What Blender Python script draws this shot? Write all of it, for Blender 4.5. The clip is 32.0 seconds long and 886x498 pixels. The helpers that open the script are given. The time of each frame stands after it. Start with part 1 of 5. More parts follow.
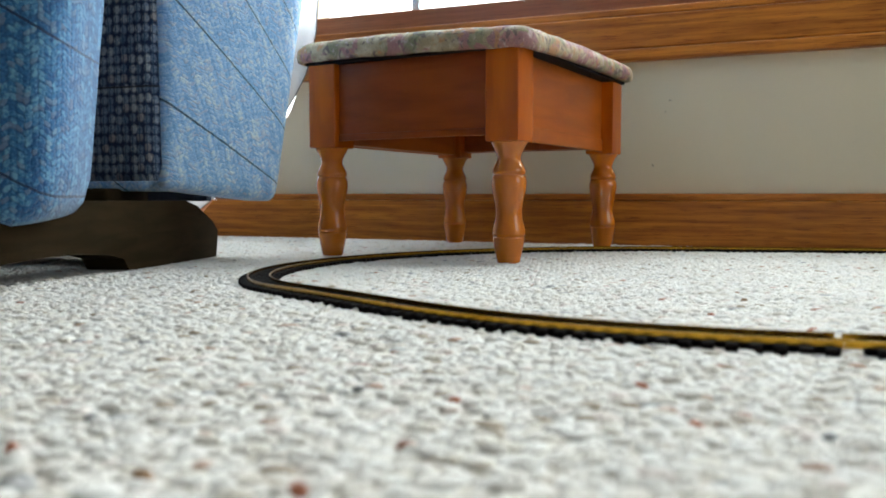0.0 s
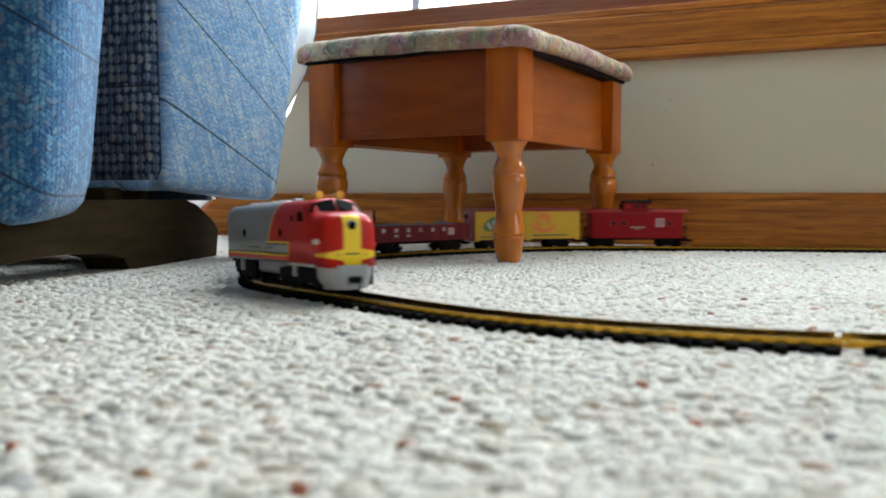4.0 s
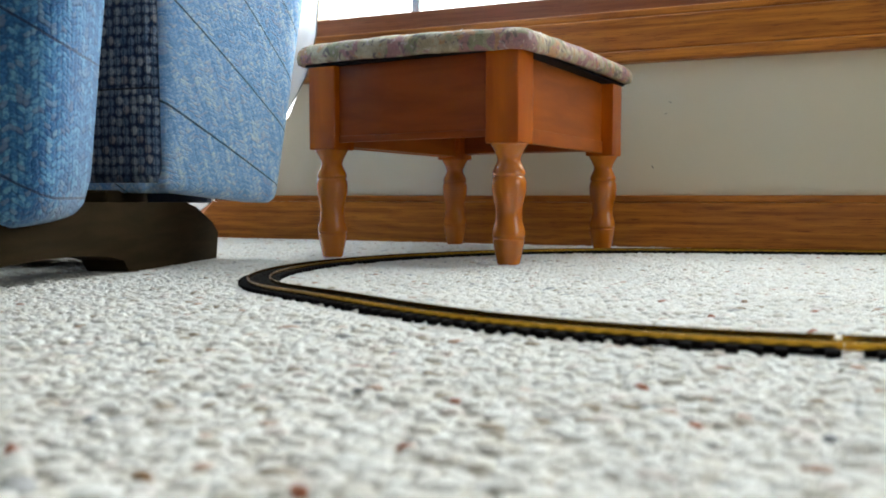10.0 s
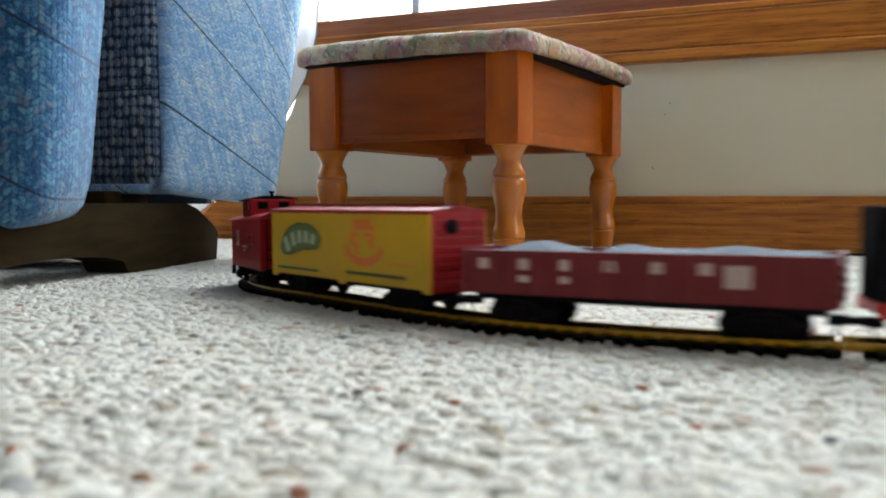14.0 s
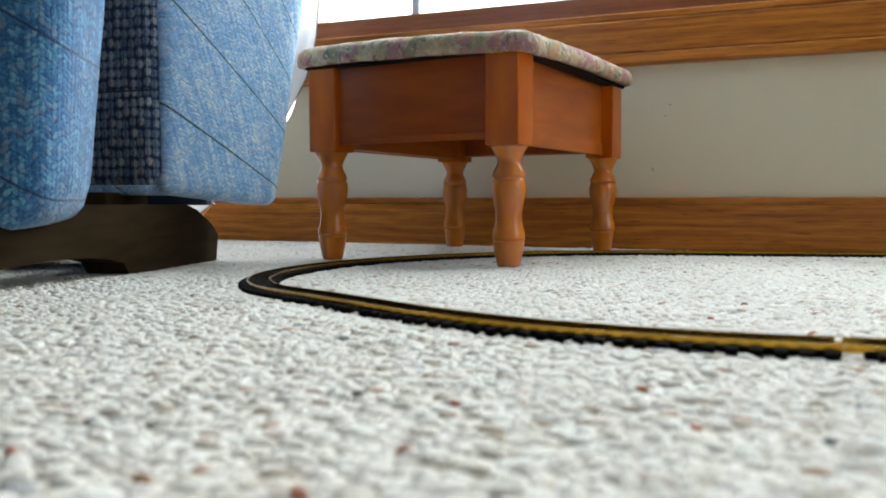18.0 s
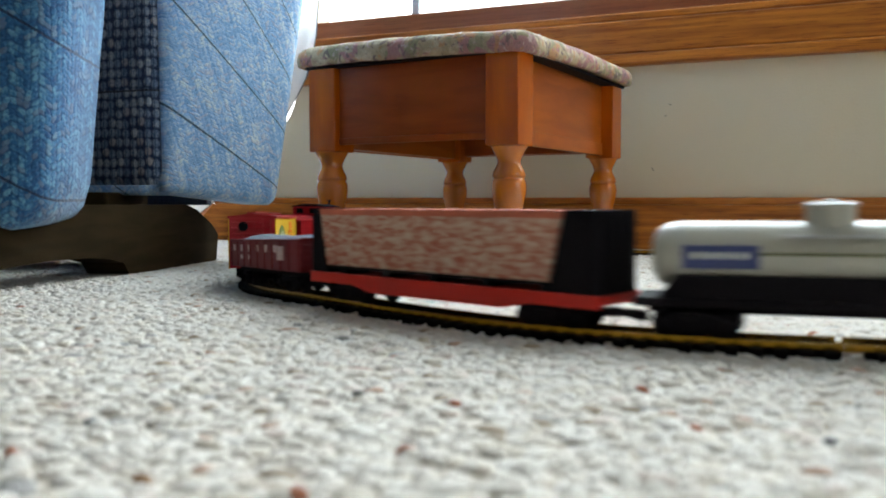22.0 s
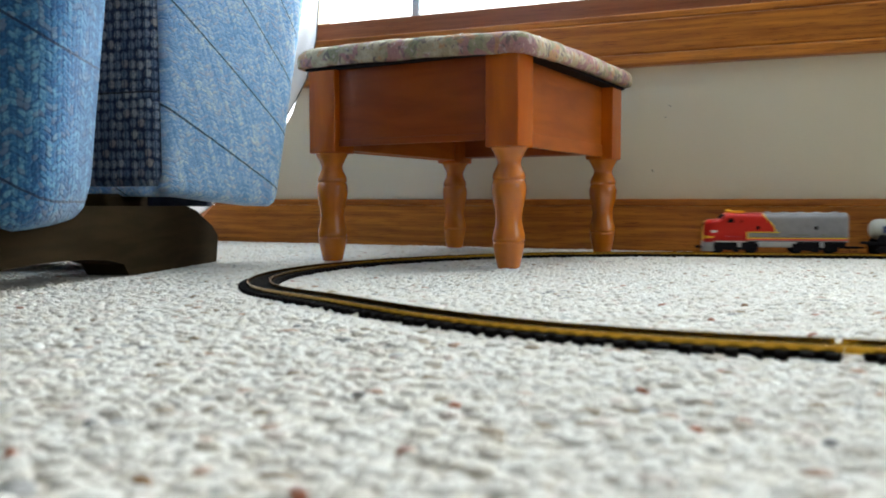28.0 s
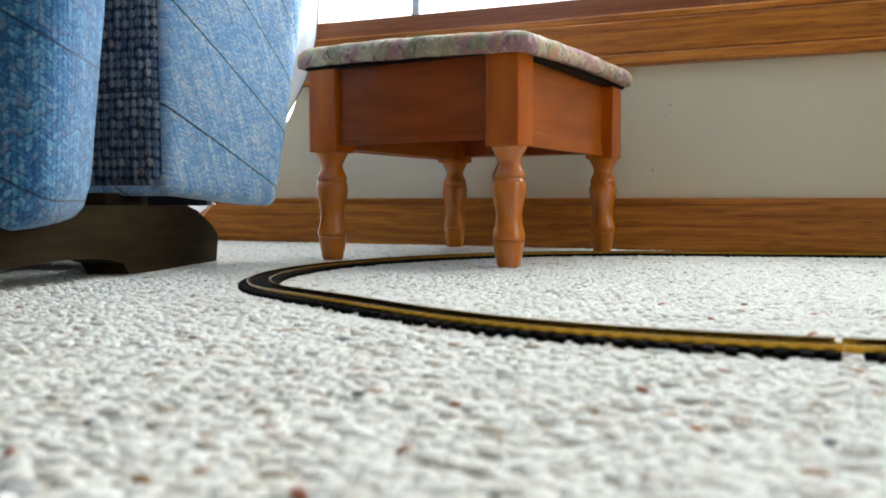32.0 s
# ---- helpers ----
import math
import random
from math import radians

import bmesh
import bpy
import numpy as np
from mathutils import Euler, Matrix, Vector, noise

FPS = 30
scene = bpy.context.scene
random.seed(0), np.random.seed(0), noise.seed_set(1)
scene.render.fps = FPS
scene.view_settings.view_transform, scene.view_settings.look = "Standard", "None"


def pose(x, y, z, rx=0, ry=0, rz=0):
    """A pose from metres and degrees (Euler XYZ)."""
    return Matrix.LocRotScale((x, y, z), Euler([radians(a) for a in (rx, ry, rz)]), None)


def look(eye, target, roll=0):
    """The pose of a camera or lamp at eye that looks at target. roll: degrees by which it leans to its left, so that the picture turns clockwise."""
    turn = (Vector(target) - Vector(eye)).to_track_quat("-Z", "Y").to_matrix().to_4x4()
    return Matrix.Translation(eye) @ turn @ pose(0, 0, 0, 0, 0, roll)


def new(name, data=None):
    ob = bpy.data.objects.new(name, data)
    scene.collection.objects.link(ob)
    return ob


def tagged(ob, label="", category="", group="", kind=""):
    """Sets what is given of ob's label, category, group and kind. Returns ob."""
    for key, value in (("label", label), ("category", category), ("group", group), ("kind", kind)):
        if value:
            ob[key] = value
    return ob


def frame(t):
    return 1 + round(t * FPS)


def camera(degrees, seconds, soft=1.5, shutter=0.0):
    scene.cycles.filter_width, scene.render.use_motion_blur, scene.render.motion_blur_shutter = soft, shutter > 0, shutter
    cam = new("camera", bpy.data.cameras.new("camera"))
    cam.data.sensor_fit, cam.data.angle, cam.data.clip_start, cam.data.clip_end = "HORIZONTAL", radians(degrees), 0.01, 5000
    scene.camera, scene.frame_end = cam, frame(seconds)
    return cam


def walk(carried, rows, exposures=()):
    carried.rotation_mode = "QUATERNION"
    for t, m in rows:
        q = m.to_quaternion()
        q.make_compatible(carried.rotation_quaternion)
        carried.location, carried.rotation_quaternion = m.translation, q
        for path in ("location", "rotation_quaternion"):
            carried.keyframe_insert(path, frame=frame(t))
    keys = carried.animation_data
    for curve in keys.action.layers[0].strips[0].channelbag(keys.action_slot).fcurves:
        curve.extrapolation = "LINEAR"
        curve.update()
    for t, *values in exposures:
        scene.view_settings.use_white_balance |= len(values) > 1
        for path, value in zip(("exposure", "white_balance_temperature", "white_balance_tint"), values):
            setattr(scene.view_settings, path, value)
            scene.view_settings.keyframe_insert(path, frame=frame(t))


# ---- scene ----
# The lens looks along +y from the world's origin; its slow settling is a tilt alone.
FOCAL, EYE_H = 1440.8, 0.075
cam = camera(2 * math.degrees(math.atan(784 / FOCAL)), 32.0, soft=1.85, shutter=0.22)
SAG = [(0, 0), (1.5, 0), (2, -1.2), (6, -1.2), (6.5, 0), (7, 1.5), (8.5, 1.5), (9, 3), (9.5, 4.4), (10, 3), (11, 2), (11.5, 4), (12, 3),
       (13, 4.6), (14.5, 5), (16.5, 9), (17, 8), (18, 7), (19, 7), (19.5, 9), (20, 9), (21, 8), (22, 7), (23, 8), (25, 9.4), (28, 9.4), (29, 8.4), (32, 8)]


def tilt(drop):
    return math.degrees(math.atan((441 - 345.26 - drop) / FOCAL))


cam.data.dof.use_dof, cam.data.dof.focus_distance, cam.data.dof.aperture_fstop = True, 0.85, 15.0
walk(cam, [(t, pose(0, 0, EYE_H, 90 - tilt(d))) for t, d in SAG], exposures=[(0, 0.0), (31.2, 0.0), (32, 0.1)])

# ---- light ----
world = bpy.data.worlds.new("world")
scene.world = world
world.use_nodes = True
wn = world.node_tree
sky = wn.nodes.new("ShaderNodeTexSky")
sky.sky_type, sky.sun_disc, sky.sun_elevation, sky.sun_rotation = "NISHITA", False, radians(40), radians(30)
wn.links.new(sky.outputs[0], wn.nodes["Background"].inputs[0])
wn.nodes["Background"].inputs[1].default_value = 0.12


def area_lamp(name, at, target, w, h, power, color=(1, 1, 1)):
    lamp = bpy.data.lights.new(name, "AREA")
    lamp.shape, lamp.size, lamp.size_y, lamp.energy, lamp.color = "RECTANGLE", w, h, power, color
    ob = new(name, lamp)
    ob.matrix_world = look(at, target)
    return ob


# The wall with the window, in its own frame: u along the wall, n into the room
WALL_AT, WALL_TURN = Vector((0.58, 1.066, 0)), radians(-22.5)
WU = Vector((math.cos(WALL_TURN), math.sin(WALL_TURN), 0))
WN = Vector((math.sin(WALL_TURN), -math.cos(WALL_TURN), 0))
WALL_M = Matrix(((WU.x, -WN.x, 0, WALL_AT.x), (WU.y, -WN.y, 0, WALL_AT.y), (0, 0, 1, 0), (0, 0, 0, 1)))


def at_wall(u, n, z):
    """A place u metres along the window wall, n metres out from its baseboard's face."""
    return WALL_AT + WU * u + WN * n + Vector((0, 0, z))


area_lamp("daylight_window", at_wall(-0.25, -0.14, 1.07), at_wall(-0.25, 1.2, 0.3), 1.34, 1.34, 47, (0.795, 0.955, 1.02))
# the second lamp is added side fill; no source is seen there
area_lamp("side_fill", at_wall(2.74, 1.0, 1.1), at_wall(-0.6, 0.5, 0.2), 1.5, 1.4, 18, (0.83, 0.955, 1.0))
area_lamp("daylight_door", at_wall(-1.38, -0.14, 1.0), at_wall(-0.7, 1.2, 0.0), 0.64, 1.4, 16, (0.81, 0.955, 1.0))

# ---- materials ----


def material(name, color, rough=0.6, metal=0.0, vary=0.15, scale=60.0, bump=0.0, bump_scale=200.0, island=0.0, obj_random=0.0, coat=0.0, spec=0.5):
    m = bpy.data.materials.new(name)
    m.use_nodes = True
    n, l = m.node_tree.nodes, m.node_tree.links
    b = n["Principled BSDF"]
    b.inputs["Roughness"].default_value, b.inputs["Metallic"].default_value = rough, metal
    b.inputs["Coat Weight"].default_value, b.inputs["Specular IOR Level"].default_value = coat, spec
    tex = n.new("ShaderNodeTexCoord")
    nz = n.new("ShaderNodeTexNoise")
    nz.inputs["Scale"].default_value, nz.inputs["Detail"].default_value = scale, 6
    l.new(tex.outputs["Object"], nz.inputs["Vector"])
    mix = n.new("ShaderNodeMix")
    mix.data_type = "RGBA"
    mix.inputs[6].default_value = (*[c * (1 - vary) for c in color], 1)
    mix.inputs[7].default_value = (*[min(1, c * (1 + vary)) for c in color], 1)
    l.new(nz.outputs["Fac"], mix.inputs[0])
    out = mix.outputs[2]
    if island or obj_random:
        src = n.new("ShaderNodeNewGeometry").outputs["Random Per Island"] if island else n.new("ShaderNodeObjectInfo").outputs["Random"]
        hsv = n.new("ShaderNodeHueSaturation")
        mr = n.new("ShaderNodeMapRange")
        k = island or obj_random
        mr.inputs[3].default_value, mr.inputs[4].default_value = 1 - k, 1 + k
        l.new(src, mr.inputs[0])
        l.new(mr.outputs[0], hsv.inputs["Value"])
        l.new(out, hsv.inputs["Color"])
        out = hsv.outputs[0]
    l.new(out, b.inputs["Base Color"])
    if bump:
        nb = n.new("ShaderNodeTexNoise")
        nb.inputs["Scale"].default_value, nb.inputs["Detail"].default_value = bump_scale, 4
        l.new(tex.outputs["Object"], nb.inputs["Vector"])
        bp = n.new("ShaderNodeBump")
        bp.inputs["Strength"].default_value, bp.inputs["Distance"].default_value = bump, 0.002
        l.new(nb.outputs["Fac"], bp.inputs["Height"])
        l.new(bp.outputs[0], b.inputs["Normal"])
    return m


def wood(name, dark, light, rough=0.35, along=(1, 14, 14), scale=9.0, coat=0.2, detail=7, spec=0.35):
    """Stained wood with stretched grain; along gives the stretch of each axis."""
    m = bpy.data.materials.new(name)
    m.use_nodes = True
    n, l = m.node_tree.nodes, m.node_tree.links
    b = n["Principled BSDF"]
    tex = n.new("ShaderNodeTexCoord")
    mp = n.new("ShaderNodeMapping")
    mp.inputs["Scale"].default_value = along
    l.new(tex.outputs["Object"], mp.inputs["Vector"])
    nz = n.new("ShaderNodeTexNoise")
    nz.inputs["Scale"].default_value, nz.inputs["Detail"].default_value, nz.inputs["Distortion"].default_value = scale, detail, 0.6
    l.new(mp.outputs[0], nz.inputs["Vector"])
    ramp = n.new("ShaderNodeValToRGB")
    ramp.color_ramp.elements[0].position, ramp.color_ramp.elements[1].position = 0.36, 0.62
    ramp.color_ramp.elements[0].color, ramp.color_ramp.elements[1].color = (*dark, 1), (*light, 1)
    l.new(nz.outputs["Fac"], ramp.inputs[0])
    l.new(ramp.outputs[0], b.inputs["Base Color"])
    b.inputs["Roughness"].default_value = rough
    b.inputs["Specular IOR Level"].default_value = spec
    b.inputs["Coat Weight"].default_value, b.inputs["Coat Roughness"].default_value = coat, 0.07
    fine = n.new("ShaderNodeTexNoise")
    fine.inputs["Scale"].default_value = scale * 9
    l.new(mp.outputs[0], fine.inputs["Vector"])
    bp = n.new("ShaderNodeBump")
    bp.inputs["Strength"].default_value, bp.inputs["Distance"].default_value = 0.12, 0.001
    l.new(fine.outputs["Fac"], bp.inputs["Height"])
    l.new(bp.outputs[0], b.inputs["Normal"])
    return m




def oak(name, dark, light, ring=0.017, swirl=3.6):
    """Flat-sawn oak along x: wandering growth rings across z, and short dark pores."""
    m = bpy.data.materials.new(name)
    m.use_nodes = True
    n, l = m.node_tree.nodes, m.node_tree.links
    b = n["Principled BSDF"]
    co = n.new("ShaderNodeTexCoord")
    sep = n.new("ShaderNodeSeparateXYZ")
    l.new(co.outputs["Object"], sep.inputs[0])

    def grain(sx, sz, detail, shift=0.0):
        mp = n.new("ShaderNodeMapping")
        mp.inputs["Scale"].default_value, mp.inputs["Location"].default_value = (sx, sz * 0.3, sz), (shift, 0, shift)
        l.new(co.outputs["Object"], mp.inputs[0])
        k = n.new("ShaderNodeTexNoise")
        k.inputs["Scale"].default_value, k.inputs["Detail"].default_value = 1.0, detail
        l.new(mp.outputs[0], k.inputs["Vector"])
        return k.outputs["Fac"]

    def op(kind, a, c=0.0, d=0.0):
        k = n.new("ShaderNodeMath")
        k.operation = kind
        for i, v in enumerate((a, c, d)):
            if isinstance(v, (int, float)):
                k.inputs[i].default_value = v
            else:
                l.new(v, k.inputs[i])
        return k.outputs[0]

    bend = op("MULTIPLY", grain(4.0, 22, 2), swirl * 2 * math.pi)
    rings = op("SINE", op("MULTIPLY_ADD", sep.outputs[2], 2 * math.pi / ring, bend))
    tone = op("ADD", op("MULTIPLY_ADD", rings, 0.085, 0.0), op("ADD", op("MULTIPLY", grain(3.5, 230, 5), 0.85), op("MULTIPLY", grain(5.0, 12, 3, 4.0), 0.22)))
    pore = op("MULTIPLY", op("GREATER_THAN", grain(26, 950, 2), 0.605), 0.30)
    ramp = n.new("ShaderNodeValToRGB")
    ramp.color_ramp.elements[0].position, ramp.color_ramp.elements[1].position = 0.25, 0.80
    ramp.color_ramp.elements[0].color, ramp.color_ramp.elements[1].color = (*dark, 1), (*light, 1)
    l.new(op("SUBTRACT", tone, pore), ramp.inputs[0])
    l.new(ramp.outputs[0], b.inputs["Base Color"])
    b.inputs["Roughness"].default_value, b.inputs["Specular IOR Level"].default_value = 0.42, 0.35
    bp = n.new("ShaderNodeBump")
    bp.inputs["Strength"].default_value, bp.inputs["Distance"].default_value = 0.25, 0.0006
    l.new(op("SUBTRACT", tone, pore), bp.inputs["Height"])
    l.new(bp.outputs[0], b.inputs["Normal"])
    return m


M_OAK = oak("oak_trim", (0.20, 0.048, 0.004), (0.60, 0.205, 0.024))
M_STOOL = wood("stool_maple", (0.36, 0.070, 0.002), (0.52, 0.116, 0.003), 0.25, (6, 6, 1.5), 5.0, 0.10, 7, 0.3)
M_LEG = wood("stool_turned_maple", (0.44, 0.105, 0.002), (0.58, 0.170, 0.004), 0.24, (6, 6, 1.5), 5.0, 0.55, 7, 0.35)
# apron woods: the same maple with the boards' shade put into the colour
M_STOOLMID = wood("stool_side_shaded", (0.30, 0.058, 0.002), (0.41, 0.092, 0.005), 0.35, (1.5, 1.5, 8), 6.0, 0.1)
M_STOOLDARK = wood("stool_front_shaded", (0.225, 0.038, 0.002), (0.31, 0.060, 0.004), 0.35, (1.5, 1.5, 8), 6.0, 0.1)
# brown wood, darkened further to carry the shade beneath the chair
M_RUNNER = wood("shaded_runner", (0.019, 0.0110, 0.0038), (0.029, 0.0175, 0.0070), 0.7, (2, 2, 12), 8.0, 0.0, 7, 0.06)
M_WALL = material("wall_paint", (0.665, 0.578, 0.43), 0.85, vary=0.03, scale=4, bump=0.15, bump_scale=300)
M_CEIL = material("ceiling_paint", (0.8, 0.8, 0.78), 0.9, vary=0.02, scale=3)
M_BACKING = material("carpet_backing", (0.42, 0.36, 0.29), 0.95, vary=0.3, scale=150, bump=0.8, bump_scale=180)
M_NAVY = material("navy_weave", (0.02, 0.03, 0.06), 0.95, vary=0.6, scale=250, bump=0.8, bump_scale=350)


def tapestry():
    """Woven cream ground with large worn flowers and leaves in mauve, rose, olive and rust."""
    m = material("floral_tapestry", (0.5, 0.42, 0.3), 0.92, vary=0.1, bump=0.6, bump_scale=700)
    n, l = m.node_tree.nodes, m.node_tree.links
    co = n.new("ShaderNodeTexCoord")

    def field(scale, offset, detail=3.0, distort=0.6):
        mp = n.new("ShaderNodeMapping")
        mp.inputs["Location"].default_value = (offset, offset * 0.7, offset * 0.3)
        l.new(co.outputs["Object"], mp.inputs[0])
        k = n.new("ShaderNodeTexNoise")
        k.inputs["Scale"].default_value, k.inputs["Detail"].default_value, k.inputs["Distortion"].default_value = scale, detail, distort
        l.new(mp.outputs[0], k.inputs["Vector"])
        return k.outputs["Fac"]

    def lay(under, f, lo, hi, color, most=1.0):
        mr = n.new("ShaderNodeMapRange")
        mr.inputs[1].default_value, mr.inputs[2].default_value, mr.inputs[3].default_value, mr.inputs[4].default_value = lo, hi, 0.0, most
        l.new(f, mr.inputs[0])
        k = n.new("ShaderNodeMix")
        k.data_type = "RGBA"
        l.new(mr.outputs[0], k.inputs[0])
        if isinstance(under, tuple):
            k.inputs[6].default_value = (*under, 1)
        else:
            l.new(under, k.inputs[6])
        k.inputs[7].default_value = (*color, 1)
        return k.outputs[2]

    c = lay((0.36, 0.27, 0.16), field(60, 3.1), 0.40, 0.62, (0.49, 0.39, 0.26))
    c = lay(c, field(30, 0.37), 0.52, 0.58, (0.20, 0.19, 0.10), 0.8)
    c = lay(c, field(26, 1.90), 0.56, 0.60, (0.29, 0.14, 0.15), 0.9)
    c = lay(c, field(38, 5.33, 4), 0.55, 0.59, (0.36, 0.15, 0.15), 0.85)
    c = lay(c, field(44, 7.71, 4), 0.57, 0.61, (0.44, 0.21, 0.09), 0.8)
    c = lay(c, field(75, 9.13, 4, 1.4), 0.58, 0.63, (0.13, 0.085, 0.085), 0.8)
    c = lay(c, field(85, 12.4, 4, 1.2), 0.60, 0.64, (0.52, 0.40, 0.36), 0.7)
    fine = n.new("ShaderNodeTexNoise")
    fine.inputs["Scale"].default_value = 620
    l.new(co.outputs["Object"], fine.inputs["Vector"])
    hsv = n.new("ShaderNodeHueSaturation")
    mr = n.new("ShaderNodeMapRange")
    mr.inputs[3].default_value, mr.inputs[4].default_value = 0.62, 1.38
    l.new(fine.outputs["Fac"], mr.inputs[0])
    l.new(mr.outputs[0], hsv.inputs["Value"])
    l.new(c, hsv.inputs["Color"])
    l.new(hsv.outputs[0], n["Principled BSDF"].inputs["Base Color"])
    return m


M_TAPESTRY = tapestry()
M_TIE = material("black_tie_plastic", (0.008, 0.006, 0.006), 0.85, vary=0.3, obj_random=0.25, spec=0.05)
M_BRASS = material("brass_rail", (0.36, 0.20, 0.022), 0.26, 1.0, vary=0.3, scale=400)
M_SILVER = material("silver_paint", (0.55, 0.55, 0.56), 0.4, 0.3, vary=0.05)
M_BLACK = material("black_plastic", (0.0085, 0.0065, 0.0085), 0.75, vary=0.3, spec=0.09)
M_YELLOW = material("yellow_paint", (0.75, 0.52, 0.03), 0.4, vary=0.05)
M_WHITE = material("white_paint", (0.78, 0.78, 0.74), 0.35, vary=0.04)

# ---- building helpers ----


def mesh_object(name, bm, mat, smooth=False):
    me = bpy.data.meshes.new(name)
    bm.normal_update()
    bm.to_mesh(me)
    bm.free()
    me.materials.append(mat)
    if smooth:
        me.polygons.foreach_set("use_smooth", [True] * len(me.polygons))
    return new(name, me)


def part(name, bm, mat, parent, label="", smooth=False, m=None):
    """One mesh object under a thing or a part; m places it in its parent's space."""
    ob = mesh_object(name, bm, mat, smooth)
    ob.parent = parent
    if m is not None:
        ob.matrix_basis = m
    return tagged(ob, label)


def thing(name, label, category, m=None, group="", kind=""):
    ob = new(name)
    ob.empty_display_size = 0.02
    if m is not None:
        ob.matrix_world = m
    return tagged(ob, label, category, group, kind)


def box(x0, x1, y0, y1, z0, z1, bevel=0.0, seg=2, bm=None):
    b = bm or bmesh.new()
    r = bmesh.ops.create_cube(b, size=1)
    bmesh.ops.transform(b, matrix=Matrix.LocRotScale(((x0 + x1) / 2, (y0 + y1) / 2, (z0 + z1) / 2), None, (x1 - x0, y1 - y0, z1 - z0)), verts=r["verts"])
    if bevel:
        bmesh.ops.bevel(b, geom=list({e for v in r["verts"] for e in v.link_edges}), offset=bevel, segments=seg, profile=0.5, affect="EDGES")
    return b


def tube(p, q, r, seg=8, bm=None, r2=None):
    b = bm or bmesh.new()
    p, q = Vector(p), Vector(q)
    d = q - p
    m = Matrix.Translation((p + q) / 2) @ d.to_track_quat("Z", "Y").to_matrix().to_4x4()
    bmesh.ops.create_cone(b, cap_ends=True, segments=seg, radius1=r, radius2=r if r2 is None else r2, depth=d.length, matrix=m)
    return b


def lathe(profile, seg=20):
    """A turned solid about z from (radius, height) pairs."""
    b = bmesh.new()
    rings = [[b.verts.new((r * math.cos(2 * math.pi * i / seg), r * math.sin(2 * math.pi * i / seg), z)) for i in range(seg)] for r, z in profile]
    for a, c in zip(rings, rings[1:]):
        for i in range(seg):
            b.faces.new((a[i], a[(i + 1) % seg], c[(i + 1) % seg], c[i]))
    b.faces.new(rings[0][::-1])
    b.faces.new(rings[-1])
    return b


def prism(outline, y0, y1, bm=None):
    """An outline of (x, z) pairs pushed from y0 to y1."""
    b = bm or bmesh.new()
    a = [b.verts.new((x, y0, z)) for x, z in outline]
    c = [b.verts.new((x, y1, z)) for x, z in outline]
    n = len(outline)
    b.faces.new(a)
    b.faces.new(c[::-1])
    for i in range(n):
        b.faces.new((a[i], c[i], c[(i + 1) % n], a[(i + 1) % n]))
    bmesh.ops.recalc_face_normals(b, faces=b.faces)
    return b


def loft(sections):
    """Closed skin through rings of equal count."""
    bm = bmesh.new()
    rings = [[bm.verts.new(p) for p in ring] for ring in sections]
    k = len(rings[0])
    for a, c in zip(rings, rings[1:]):
        for i in range(k):
            bm.faces.new((a[i], a[(i + 1) % k], c[(i + 1) % k], c[i]))
    bm.faces.new(rings[0][::-1])
    bm.faces.new(rings[-1])
    bmesh.ops.recalc_face_normals(bm, faces=bm.faces)
    return bm


# ---- ground ----
CROWN, CREST = 0.0175, 1.2659


def ground_z(x, y):
    """The carpet lies level by the wall; its slight rise towards the middle of the room and its one low swell are
    fitted to the camera's view.
    """
    if y >= CREST:
        z = 0.0
    elif y >= 0:
        z = CROWN * (CREST - y) ** 2
    else:
        z = CROWN * CREST ** 2 + 2 * CROWN * CREST * 0.15 * (1 - math.exp(y / 0.15))
    return z + 0.0028 * math.exp(-((x + 0.0756) ** 2 + (y - 0.4513) ** 2) / (2 * 0.0706 ** 2))


def carpet_sheet():
    bm = bmesh.new()
    us = np.linspace(-4.6, 2.7, 74)
    ns = np.r_[np.linspace(-0.005, 1.6, 54), np.linspace(1.65, 6.4, 40)]
    rows = []
    for n in ns:
        row = []
        for u in us:
            p = at_wall(u, n, 0)
            row.append(bm.verts.new((p.x, p.y, ground_z(p.x, p.y) + 0.0007)))
        rows.append(row)
    for a, c in zip(rows, rows[1:]):
        for i in range(len(us) - 1):
            bm.faces.new((a[i], c[i], c[i + 1], a[i + 1]))
    bmesh.ops.recalc_face_normals(bm, faces=bm.faces)
    ob = mesh_object("floor", bm, M_BACKING, True)
    return tagged(ob, "cream berber loop carpet with brown flecks", "carpet", kind="structure")


carpet_sheet()


